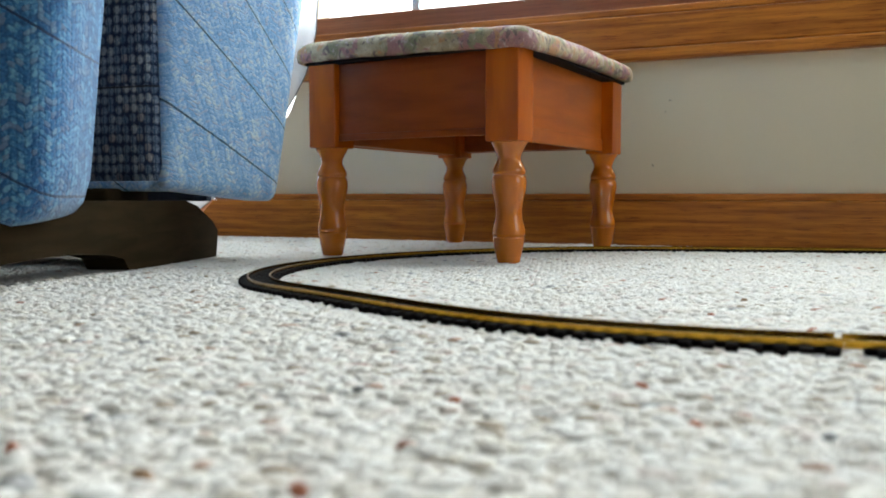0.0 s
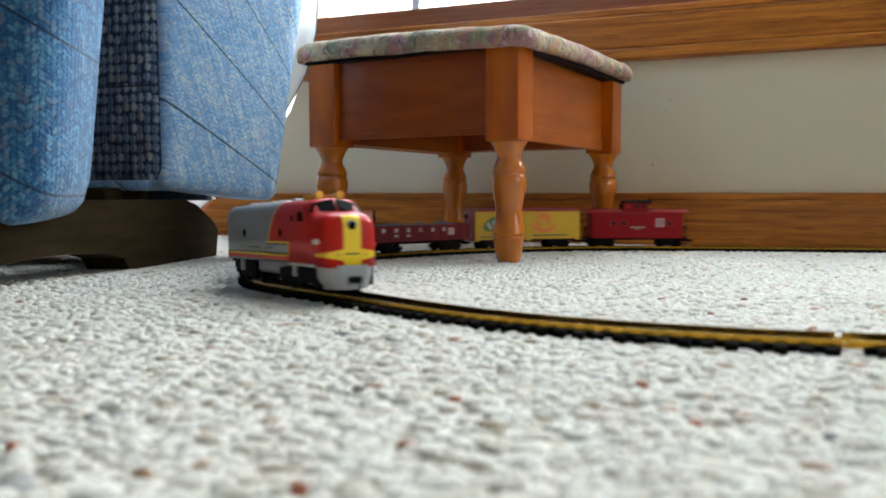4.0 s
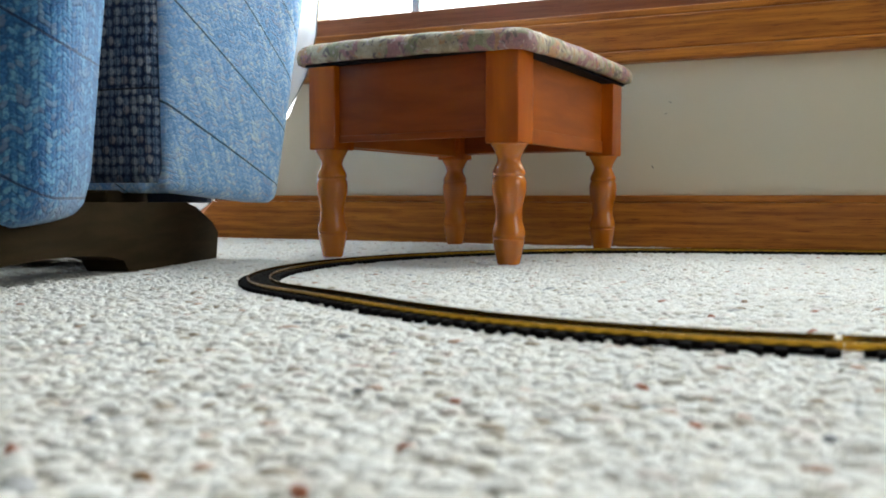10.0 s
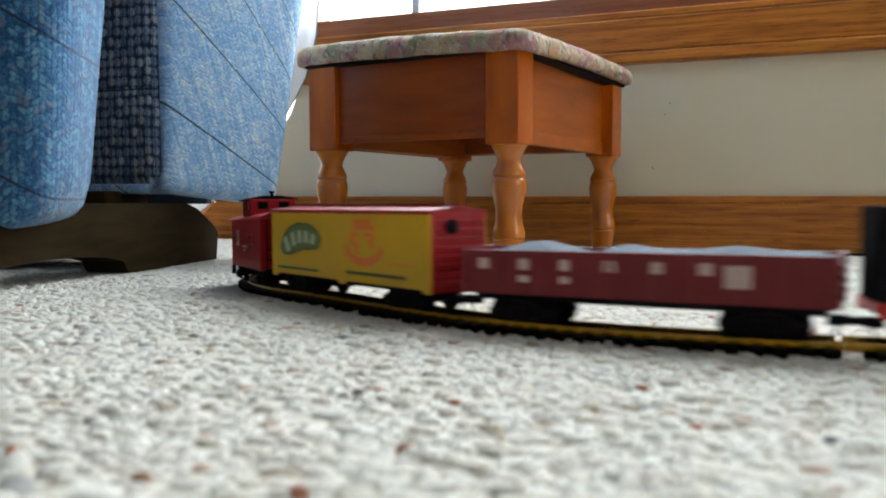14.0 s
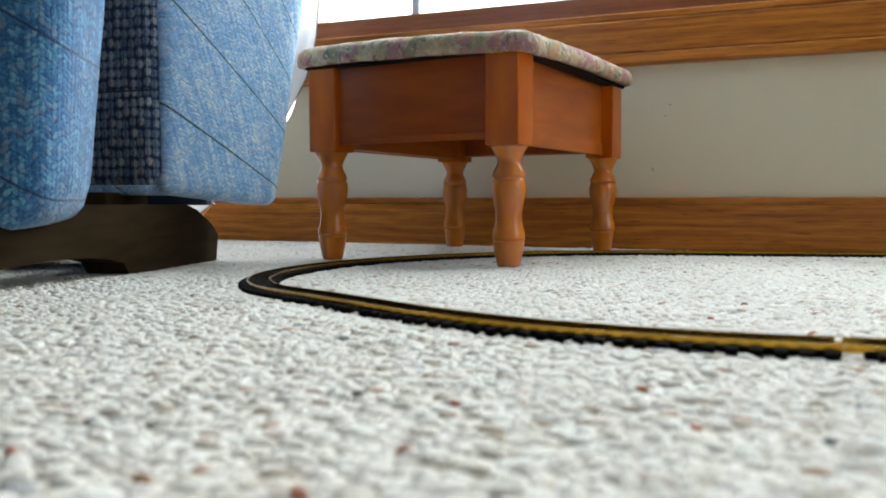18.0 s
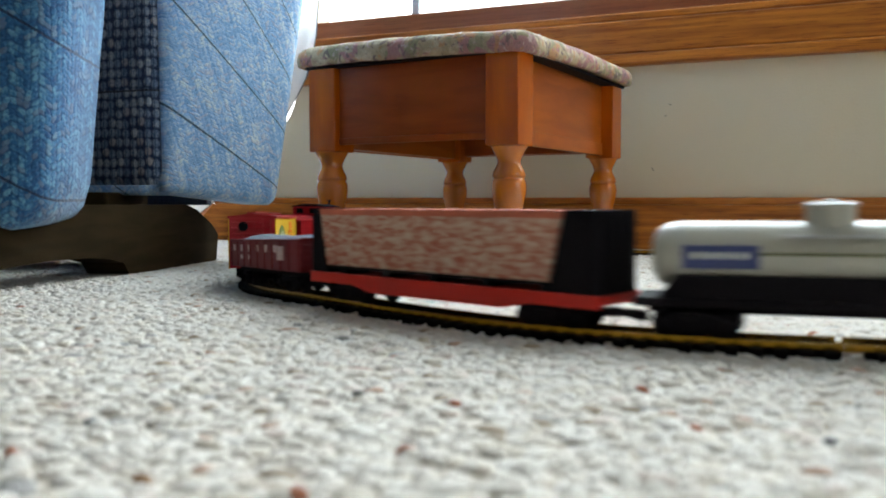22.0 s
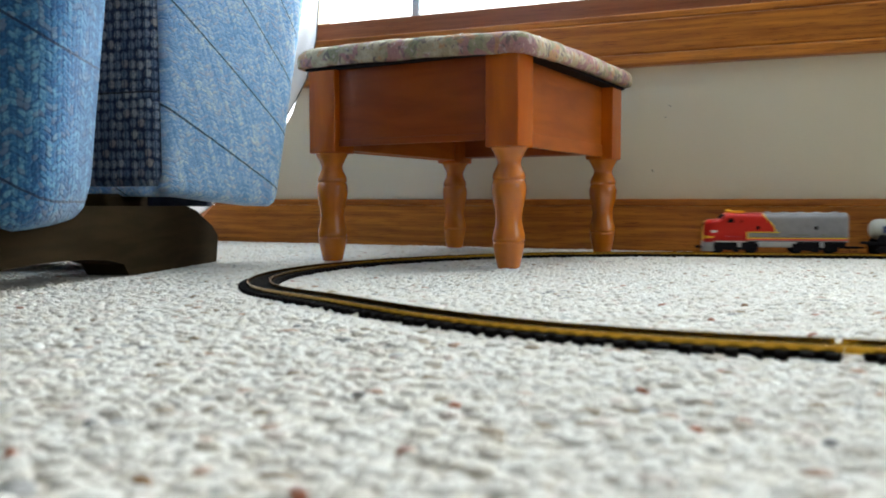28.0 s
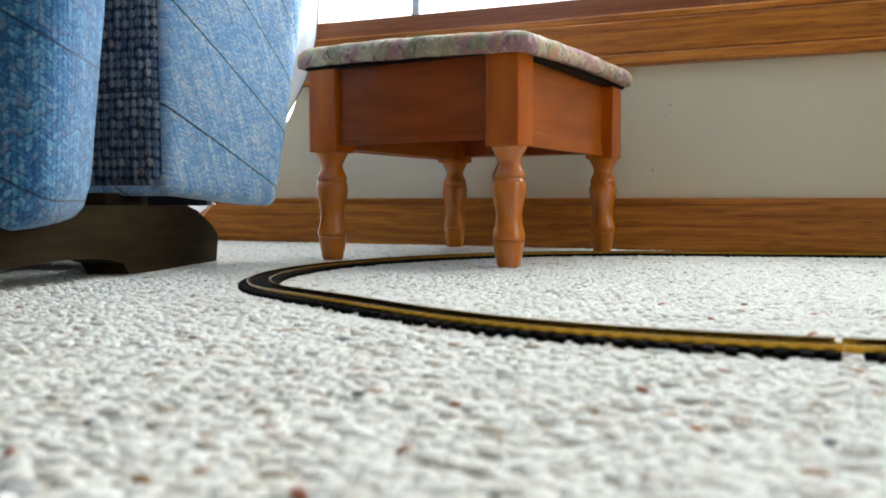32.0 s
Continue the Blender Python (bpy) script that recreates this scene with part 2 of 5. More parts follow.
def fleck_material():
    """Cream wool loops, each with its own tone; a few are beige, grey, tan or rust."""
    m = bpy.data.materials.new("berber_wool")
    m.use_nodes = True
    n, l = m.node_tree.nodes, m.node_tree.links
    b = n["Principled BSDF"]
    geo = n.new("ShaderNodeNewGeometry")
    ramp = n.new("ShaderNodeValToRGB")
    ramp.color_ramp.interpolation = "CONSTANT"
    tones = [(0.0, (0.635, 0.582, 0.520)), (0.30, (0.645, 0.600, 0.545)), (0.62, (0.620, 0.560, 0.490)), (0.80, (0.605, 0.540, 0.455)), (0.90, (0.620, 0.530, 0.470)), (0.950, (0.36, 0.28, 0.20)), (0.974, (0.32, 0.30, 0.285)), (0.988, (0.44, 0.28, 0.20)), (0.996, (0.36, 0.16, 0.10))]
    e = ramp.color_ramp.elements
    e[0].position, e[0].color = tones[0][0], (*tones[0][1], 1)
    e[1].position, e[1].color = tones[1][0], (*tones[1][1], 1)
    for p, c in tones[2:]:
        k = e.new(p)
        k.color = (*c, 1)
    l.new(geo.outputs["Random Per Island"], ramp.inputs[0])
    co = n.new("ShaderNodeTexCoord")
    nz = n.new("ShaderNodeTexNoise")
    nz.inputs["Scale"].default_value, nz.inputs["Detail"].default_value = 1100, 6
    l.new(co.outputs["Object"], nz.inputs["Vector"])
    big = n.new("ShaderNodeTexNoise")
    big.inputs["Scale"].default_value = 9
    l.new(co.outputs["Object"], big.inputs["Vector"])
    mul = n.new("ShaderNodeMath")
    mul.operation = "MULTIPLY_ADD"
    l.new(nz.outputs["Fac"], mul.inputs[0])
    mul.inputs[1].default_value, mul.inputs[2].default_value = 0.50, 0.64
    mul2 = n.new("ShaderNodeMath")
    mul2.operation = "MULTIPLY_ADD"
    l.new(big.outputs["Fac"], mul2.inputs[0])
    mul2.inputs[1].default_value = 0.24
    l.new(mul.outputs[0], mul2.inputs[2])
    hsv = n.new("ShaderNodeHueSaturation")
    l.new(ramp.outputs[0], hsv.inputs["Color"])
    l.new(mul2.outputs[0], hsv.inputs["Value"])
    l.new(hsv.outputs[0], b.inputs["Base Color"])
    b.inputs["Roughness"].default_value = 0.95
    b.inputs["Sheen Weight"].default_value = 0.15
    bp = n.new("ShaderNodeBump")
    bp.inputs["Strength"].default_value, bp.inputs["Distance"].default_value = 0.8, 0.0011
    l.new(nz.outputs["Fac"], bp.inputs["Height"])
    l.new(bp.outputs[0], b.inputs["Normal"])
    return m


M_WOOL = fleck_material()


def loop_mesh(name, px, py, pz, sx, sy, sz, yaw, tip, seg, rings, mat):
    """Many rounded yarn loops in one mesh: half ellipsoids at the given places."""
    n = len(px)
    tmpl = []
    for k in range(rings):
        a = math.pi / 2 * k / rings
        tmpl += [(math.cos(a) * math.cos(2 * math.pi * i / seg), math.cos(a) * math.sin(2 * math.pi * i / seg), math.sin(a)) for i in range(seg)]
    tmpl.append((0, 0, 1))
    T = np.array(tmpl)
    faces = []
    for k in range(rings - 1):
        for i in range(seg):
            a, c = k * seg + i, k * seg + (i + 1) % seg
            faces += [(a, c, c + seg), (a, c + seg, a + seg)]
    top = rings * seg
    for i in range(seg):
        faces.append(((rings - 1) * seg + i, (rings - 1) * seg + (i + 1) % seg, top))
    F = np.array(faces)
    V = T[None] * np.stack([sx, sy, sz], 1)[:, None, :]
    V[:, :, 0] += V[:, :, 2] * tip[:, None]
    # each loop is a twist of uneven strands
    wave = np.random.default_rng(n).uniform(0, 6.28, (n, 3))
    ang = np.arctan2(T[:, 1], T[:, 0])[None]
    dent = 1 + 0.08 * np.sin(2 * ang + wave[:, :1]) + 0.05 * np.sin(5 * ang + 4 * T[None, :, 2] + wave[:, 1:2]) + 0.04 * np.sin(7 * T[None, :, 2] + 2 * ang + wave[:, 2:])
    V *= dent[:, :, None]
    c, s = np.cos(yaw)[:, None], np.sin(yaw)[:, None]
    X, Y = V[:, :, 0] * c - V[:, :, 1] * s + px[:, None], V[:, :, 0] * s + V[:, :, 1] * c + py[:, None]
    co = np.stack([X, Y, V[:, :, 2] + pz[:, None]], 2).reshape(-1, 3)
    idx = (F[None] + (np.arange(n) * len(T))[:, None, None]).reshape(-1, 3)
    me = bpy.data.meshes.new(name)
    me.vertices.add(len(co))
    me.vertices.foreach_set("co", co.ravel())
    me.loops.add(idx.size)
    me.loops.foreach_set("vertex_index", idx.ravel().astype(np.int32))
    me.polygons.add(len(idx))
    me.polygons.foreach_set("loop_start", np.arange(0, idx.size, 3, dtype=np.int32))
    me.polygons.foreach_set("use_smooth", np.ones(len(idx), dtype=bool))
    me.update(calc_edges=True)
    me.materials.append(mat)
    return new(name, me)


def carpet_loops():
    rng = np.random.default_rng(5)
    for name, y0, y1, seg, rings, gx, gy in (("carpet_pile", 0.02, 0.62, 10, 3, 0.0054, 0.0036), ("carpet_pile_far", 0.62, 1.58, 6, 2, 0.0052, 0.0034)):
        rows = np.arange(y0, y1, gy)
        xs, ys = [], []
        for j, y in enumerate(rows):
            half = 0.62 * y + 0.10
            line = np.arange(-half, half, gx) + (j % 2) * gx / 2
            xs.append(line)
            ys.append(np.full(len(line), y))
        x, y = np.concatenate(xs), np.concatenate(ys)
        n = len(x)
        x = x + rng.normal(0, 0.0011, n)
        y = y + rng.normal(0, 0.0009, n)
        keep = ((x - WALL_AT.x) * WN.x + (y - WALL_AT.y) * WN.y > 0.001)
        x, y = x[keep], y[keep]
        n = len(x)
        z = np.array([ground_z(*v) for v in zip(x, y)]) + 0.0002 + rng.normal(0, 0.0003, n)
        k = rng.lognormal(0, 0.12, n)
        ob = loop_mesh(name, x, y, z, (0.0040 if y0 < 0.5 else 0.0036) * k, 0.0027 * k * rng.uniform(0.85, 1.15, n), (0.0015 if y0 < 0.5 else 0.0013) * rng.lognormal(0, 0.18, n), rng.normal(0, 0.45, n), rng.normal(0, 0.2, n), seg, rings, M_WOOL)
        tagged(ob, "cream berber carpet loops with brown and grey flecks", "carpet", kind="stuff")
    for mat, spots in ((M_RUST, [(-0.0075, 0.1665), (0.0583, 0.1852), (-0.0877, 0.1644), (-0.0241, 0.1389), (0.0024, 0.2117), (-0.1262, 0.3974), (0.1367, 0.409), (0.0576, 0.23)]),
                       (M_TAN, [(-0.0557, 0.1471), (0.1813, 0.4843), (0.021, 0.2117)]), (M_GREYWOOL, [(-0.0832, 0.1905), (-0.0243, 0.2246), (0.0839, 0.1731), (-0.0671, 0.37)])):
        s = np.array(spots)
        n = len(s)
        z = np.array([ground_z(*v) for v in s]) - 0.0010
        ob = loop_mesh("carpet_flecks", s[:, 0], s[:, 1], z, np.full(n, 0.0028), np.full(n, 0.0022), np.full(n, 0.0036), rng.normal(0, 0.5, n), rng.normal(0, 0.2, n), 10, 4, mat)
        tagged(ob, "dark flecked carpet loops among the cream pile", "carpet", kind="stuff")


M_RUST = material("rust_wool", (0.38, 0.13, 0.07), 0.95, vary=0.3, scale=900)
M_TAN = material("tan_wool", (0.30, 0.17, 0.09), 0.95, vary=0.3, scale=900)
M_GREYWOOL = material("grey_wool", (0.22, 0.21, 0.21), 0.95, vary=0.3, scale=900)
carpet_loops()

# ---- the room ----


def wall_part(name, u0, u1, n0, n1, z0, z1, mat, label, category, bevel=0.0):
    ob = mesh_object(name, box(u0, u1, -n1, -n0, z0, z1, bevel), mat)
    ob.matrix_world = WALL_M
    return tagged(ob, label, category, kind="structure")


WIN0, WIN1, WZ1 = -0.95, 0.45, 1.75
WB = -0.014  # the wall's face behind the baseboard
for nm, a in (("wall_north", (-0.82, 2.7, -0.20, WB, -0.02, 0.335)), ("wall_north_end", (-4.6, -1.72, -0.20, WB, -0.02, 0.335)), ("wall_north_upper", (-4.6, 2.7, -0.20, WB, WZ1, 2.42)),
              ("wall_north_left", (-4.6, -1.72, -0.20, WB, 0.335, WZ1)), ("wall_north_pier", (-1.04, WIN0, -0.20, WB, 0.335, WZ1)), ("wall_north_right", (WIN1, 2.7, -0.20, WB, 0.335, WZ1))):
    wall_part(nm, *a, M_WALL, "beige painted wall under the window", "wall")
bm = prism([(-0.8205, -0.02), (-0.8205, 0.335), (-0.868, 0.335), (-0.893, 0.284), (-0.921, 0.221), (-0.990, 0.128), (-1.065, 0.079), (-1.104, 0.0506), (-1.165, 0.004), (-1.165, -0.02)], -WB, 0.20)
tagged(mesh_object("wall_north_corner", bm, M_WALL), "beige painted wall end beside the curtain", "wall", kind="structure").matrix_world = WALL_M
wall_part("wall_south", -4.6, 2.7, 6.4, 6.5, -0.02, 2.42, M_WALL, "plain beige wall", "wall")
wall_part("wall_west", -4.7, -4.6, -0.2, 6.5, -0.02, 2.42, M_WALL, "plain beige wall", "wall")
# the east wall, with an unseen window opening added for the side fill lamp
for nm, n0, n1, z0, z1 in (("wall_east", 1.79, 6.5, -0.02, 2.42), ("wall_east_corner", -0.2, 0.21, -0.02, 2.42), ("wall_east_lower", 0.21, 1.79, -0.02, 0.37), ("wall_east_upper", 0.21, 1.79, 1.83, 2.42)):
    wall_part(nm, 2.7, 2.8, n0, n1, z0, z1, M_WALL, "plain beige wall around an added window opening", "wall")
for nm, n0, n1, z0, z1 in (("added_window_sill", 0.15, 1.85, 0.32, 0.372), ("added_window_head", 0.15, 1.85, 1.828, 1.88), ("added_window_jamb", 0.15, 0.212, 0.373, 1.827), ("added_window_jamb_far", 1.788, 1.85, 0.373, 1.827)):
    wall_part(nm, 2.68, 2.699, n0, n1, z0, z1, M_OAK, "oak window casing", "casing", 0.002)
wall_part("ceiling", -4.7, 2.8, -0.2, 6.5, 2.42, 2.5, M_CEIL, "white painted ceiling", "ceiling")
for nm, u0, u1 in (("baseboard", -1.078, 2.7), ("baseboard_left", -4.6, -1.72)):
    cut = 0.082 if u1 > 2 else 0.0
    ob = mesh_object(nm, prism([(u1, -0.01), (u1, 0.0665), (u0, 0.0665), (u0 - cut, -0.01)], 0.0, -WB), M_OAK)
    ob.matrix_world = WALL_M
    tagged(ob, "oak baseboard", "baseboard", kind="structure")
    wall_part("trim_" + nm, u0, u1, WB, -0.0015, 0.0667, 0.077, M_OAK, "rounded top edge of the oak baseboard", "trim", 0.0014)
wall_part("trim_apron_bead", WIN0 - 0.05, WIN1 + 0.05, WB, 0.006, 0.268, 0.285, M_OAK, "oak bead under the window apron", "trim", 0.003)
wall_part("trim_apron", WIN0 - 0.05, WIN1 + 0.05, WB, 0.0, 0.286, 0.333, M_OAK, "oak window apron", "trim", 0.002)
wall_part("window_sill", WIN0, WIN1, -0.12, -0.004, 0.334, 0.345, M_OAK, "oak window sill", "sill", 0.002)
# sash, glass and the bright overcast sky outside
M_SASH = oak("sash_oak", (0.20, 0.058, 0.018), (0.33, 0.112, 0.038))
M_GLASS = bpy.data.materials.new("window_glass")
M_GLASS.use_nodes = True
gb = M_GLASS.node_tree.nodes["Principled BSDF"]
gb.inputs["Transmission Weight"].default_value, gb.inputs["Roughness"].default_value, gb.inputs["IOR"].default_value = 1.0, 0.0, 1.05
M_SKY = bpy.data.materials.new("overcast_sky")
M_SKY.use_nodes = True
sn = M_SKY.node_tree.nodes
sn.remove(sn["Principled BSDF"])
em = sn.new("ShaderNodeEmission")
em.inputs[0].default_value, em.inputs[1].default_value = (0.97, 0.99, 1.0, 1), 4.0
M_SKY.node_tree.links.new(em.outputs[0], sn["Material Output"].inputs[0])

win = thing("window_1", "wide oak-framed window above the wall, bright daylight outside", "window", WALL_M, kind="structure")


def win_part(name, u0, u1, n0, n1, z0, z1, mat, label="", bevel=0.0015):
    return part(name, box(u0, u1, -n1, -n0, z0, z1, bevel), mat, win, label)


for u0, u1 in ((WIN0, -0.1735), (-0.1695, WIN1)):
    win_part("bottom_rail", u0, u1, -0.058, -0.030, 0.3455, 0.378, M_SASH, "reddish oak sash rail")
win_part("top_rail", WIN0, WIN1, -0.058, -0.030, WZ1 - 0.04, WZ1, M_SASH)
for u0, u1 in ((WIN0, WIN0 + 0.05), (-0.173, -0.140), (-0.134, -0.104), (WIN1 - 0.05, WIN1)):
    win_part("stile", u0, u1, -0.058, -0.026, 0.3460, WZ1 - 0.001, M_SASH, "oak stile")
M_GRILLE = material("grey_grille", (0.45, 0.47, 0.48), 0.5, vary=0.1)
for u in (-0.703, 0.17):
    win_part("mullion", u - 0.0065, u + 0.0065, -0.066, -0.059, 0.378, WZ1 - 0.04, M_GRILLE, "thin grey muntin", 0.001)
for u0, u1 in ((WIN0 + 0.05, -0.173), (-0.104, WIN1 - 0.05)):
    pane = win_part("pane", u0, u1, -0.070, -0.067, 0.372, WZ1 - 0.03, M_GLASS, "clear glass pane", 0)
    pane.visible_shadow = False
for nm, u0, u1 in (("window_jamb", WIN0 - 0.06, WIN0), ("window_jamb", WIN1, WIN1 + 0.06)):
    wall_part(nm, u0, u1, WB, 0.004, 0.334, WZ1 + 0.06, M_OAK, "oak window casing", "casing", 0.002)
wall_part("window_head", WIN0 - 0.06, WIN1 + 0.06, WB, 0.004, WZ1 + 0.061, WZ1 + 0.12, M_OAK, "oak window head casing", "casing", 0.002)
wall_part("trim_cap", WIN0, WIN1, -0.03, -0.002, 0.3335, 0.3345, M_OAK, "oak sill edge", "trim")
sky_card = mesh_object("backdrop", box(-9, 9, 4.0, 4.05, -2, 6), M_SKY)
sky_card.matrix_world = WALL_M
tagged(sky_card, "white overcast sky outside the window", "sky", kind="structure")

# low glass door to the side of the window, behind the curtain
for nm, u0, u1, z0, z1 in (("door_rail", -1.72, -1.03, -0.01, 0.022), ("door_stile", -1.72, -1.69, 0.022, 0.334), ("door_lower_stile", -1.23, -1.135, 0.0225, 0.30)):
    win_part(nm, u0, u1, -0.075, -0.030, z0, z1, M_SASH, "oak glass door frame", 0.001)

# small scuffs on the wall paint
M_SCUFF = material("dark_scuff", (0.22, 0.19, 0.15), 0.9, vary=0.3, scale=500)
for u, z, w, h, a in ((-0.279, 0.211, 0.006, 0.0012, -25), (-0.302, 0.118, 0.0016, 0.006, 30), (-0.285, 0.195, 0.004, 0.001, 10)):
    bm = lathe([(0.5, 0), (0.42, 0.6), (0.1, 1)], 9)
    bmesh.ops.scale(bm, vec=(w, h, 0.0005), verts=bm.verts)
    ob = mesh_object("scuff_mark", bm, M_SCUFF)
    ob.matrix_world = WALL_M @ pose(u, -WB, z, 0, 0, 0) @ pose(0, 0, 0, 90, 0, 0) @ pose(0, 0, 0, 0, 0, a)
    tagged(ob, "small dark scuff on the painted wall", "scuff", kind="structure")

# ---- footstool ----
FS = Matrix.Translation((0.0684, 0.846, 0.0042)) @ Matrix.Rotation(radians(60.23), 4, "Z")
LX, LY = 0.298, 0.2288


def footstool():
    st = thing("footstool", "small maple footstool with turned legs and floral tapestry top", "footstool", FS)
    prof = [(0.0112, 0), (0.0121, 0.0020), (0.0150, 0.0160), (0.0166, 0.0255), (0.0168, 0.0266), (0.0157, 0.0273), (0.0157, 0.0281), (0.0168, 0.0287), (0.0173, 0.0310), (0.0171, 0.0350), (0.0160, 0.0392),
            (0.0144, 0.0445), (0.0136, 0.0525), (0.0141, 0.0595), (0.0158, 0.0670), (0.0175, 0.0740), (0.0184, 0.0805), (0.0182, 0.0860), (0.0174, 0.0895), (0.0165, 0.0909), (0.0157, 0.0918), (0.0171, 0.0928), (0.0174, 0.0950),
            (0.0168, 0.0978), (0.0149, 0.1018), (0.0127, 0.1064), (0.0122, 0.1092), (0.0132, 0.1132), (0.0160, 0.1190), (0.0184, 0.1230), (0.0190, 0.1242), (0.0190, 0.1251)]
    H = 0.0187
    base = mesh_object("leg", lathe(prof, 32), M_LEG, True)
    post = mesh_object("post", box(-H, H, -H, H, 0.125, 0.2235, 0.0016), M_STOOL)
    for i, (x, y) in enumerate(((0, 0), (LX, 0), (0, LY), (LX, LY))):
        lg, ps = (base, post) if i == 0 else (new("leg", base.data), new("post", post.data))
        for o in (lg, ps):
            o.parent = st
            o.matrix_basis = pose(x, y, 0)
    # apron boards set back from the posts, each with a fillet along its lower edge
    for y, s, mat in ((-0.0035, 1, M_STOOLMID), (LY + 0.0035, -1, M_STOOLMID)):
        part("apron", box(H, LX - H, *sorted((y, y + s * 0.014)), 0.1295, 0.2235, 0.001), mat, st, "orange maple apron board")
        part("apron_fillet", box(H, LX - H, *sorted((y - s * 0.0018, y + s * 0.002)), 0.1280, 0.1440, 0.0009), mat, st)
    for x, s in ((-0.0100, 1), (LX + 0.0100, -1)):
        part("apron", box(*sorted((x, x + s * 0.014)), H, LY - H, 0.1335, 0.2235, 0.001), M_STOOLDARK, st, "maple apron board with shade put into its colour")
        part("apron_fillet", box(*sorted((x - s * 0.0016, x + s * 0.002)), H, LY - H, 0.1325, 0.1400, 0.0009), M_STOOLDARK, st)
    part("top_board", box(-0.0215, LX + 0.0215, -0.0215, LY + 0.0215, 0.2190, 0.2225, 0.001), M_BLACK, st, "dark underside board")
    # padded top: rounded plan, soft edge with pulled stitches; near corner lowered to fit the camera's view
    secs = []
    for out, z in ((0.0200, 0.2200), (0.0290, 0.2168), (0.0325, 0.2185), (0.0335, 0.2255), (0.0325, 0.2320), (0.0295, 0.2368), (0.0240, 0.2398), (0.0150, 0.2420), (-0.02, 0.2445), (-0.08, 0.2460)):
        ring = []
        x0, x1, y0, y1 = -out, LX + out, -out, LY + out
        r = max(0.004, min(0.019, (y1 - y0) / 2 - 0.001))
        corners = ((x1 - r, y1 - r, 0), (x0 + r, y1 - r, 90), (x0 + r, y0 + r, 180), (x1 - r, y0 + r, 270))
        for k, (cx, cy, a0) in enumerate(corners):
            for i in range(9):
                a = radians(a0 + i * 90 / 8)
                ring.append((cx + r * math.cos(a), cy + r * math.sin(a)))
            a = radians(a0 + 90)
            nx, ny, _ = corners[(k + 1) % 4]
            ex, ey, fx, fy = cx + r * math.cos(a), cy + r * math.sin(a), nx + r * math.cos(a), ny + r * math.sin(a)
            ring += [(ex + (fx - ex) * i / 16, ey + (fy - ey) * i / 16) for i in range(1, 16)]
        secs.append([(px + 0.0012 * noise.noise((px * 45, py * 45, z * 30)), py + 0.0012 * noise.noise((py * 45, px * 45, 7)),
                      z + 0.0048 + 0.0014 * noise.noise((px * 38, py * 38, z * 20)) - 0.0075 * math.exp(-math.hypot(px, py) / 0.08)) for px, py in ring])
    part("cushion", loft(secs), M_TAPESTRY, st, "padded floral tapestry top", True)
    rng = random.Random(3)
    for x, y in ((-0.030, 0.055), (0.080, -0.028), (0.087, -0.024), (0.019, -0.027), (-0.026, 0.120), (0.165, -0.026), (-0.026, 0.046)):
        bm = bmesh.new()
        a = Vector((x * 0.9, y * 0.9, 0.2415 if x > 0.1 or y > 0.1 else 0.2390))
        for _ in range(4):
            b = a + Vector((rng.uniform(-0.003, 0.003), rng.uniform(-0.003, 0.003), rng.uniform(-0.0004, 0.0013)))
            tube(a, b, 0.00018, 5, bm)
            a = b
        part("loose_thread", bm, M_WHITE, st, "pale loose thread")
    return st


footstool()


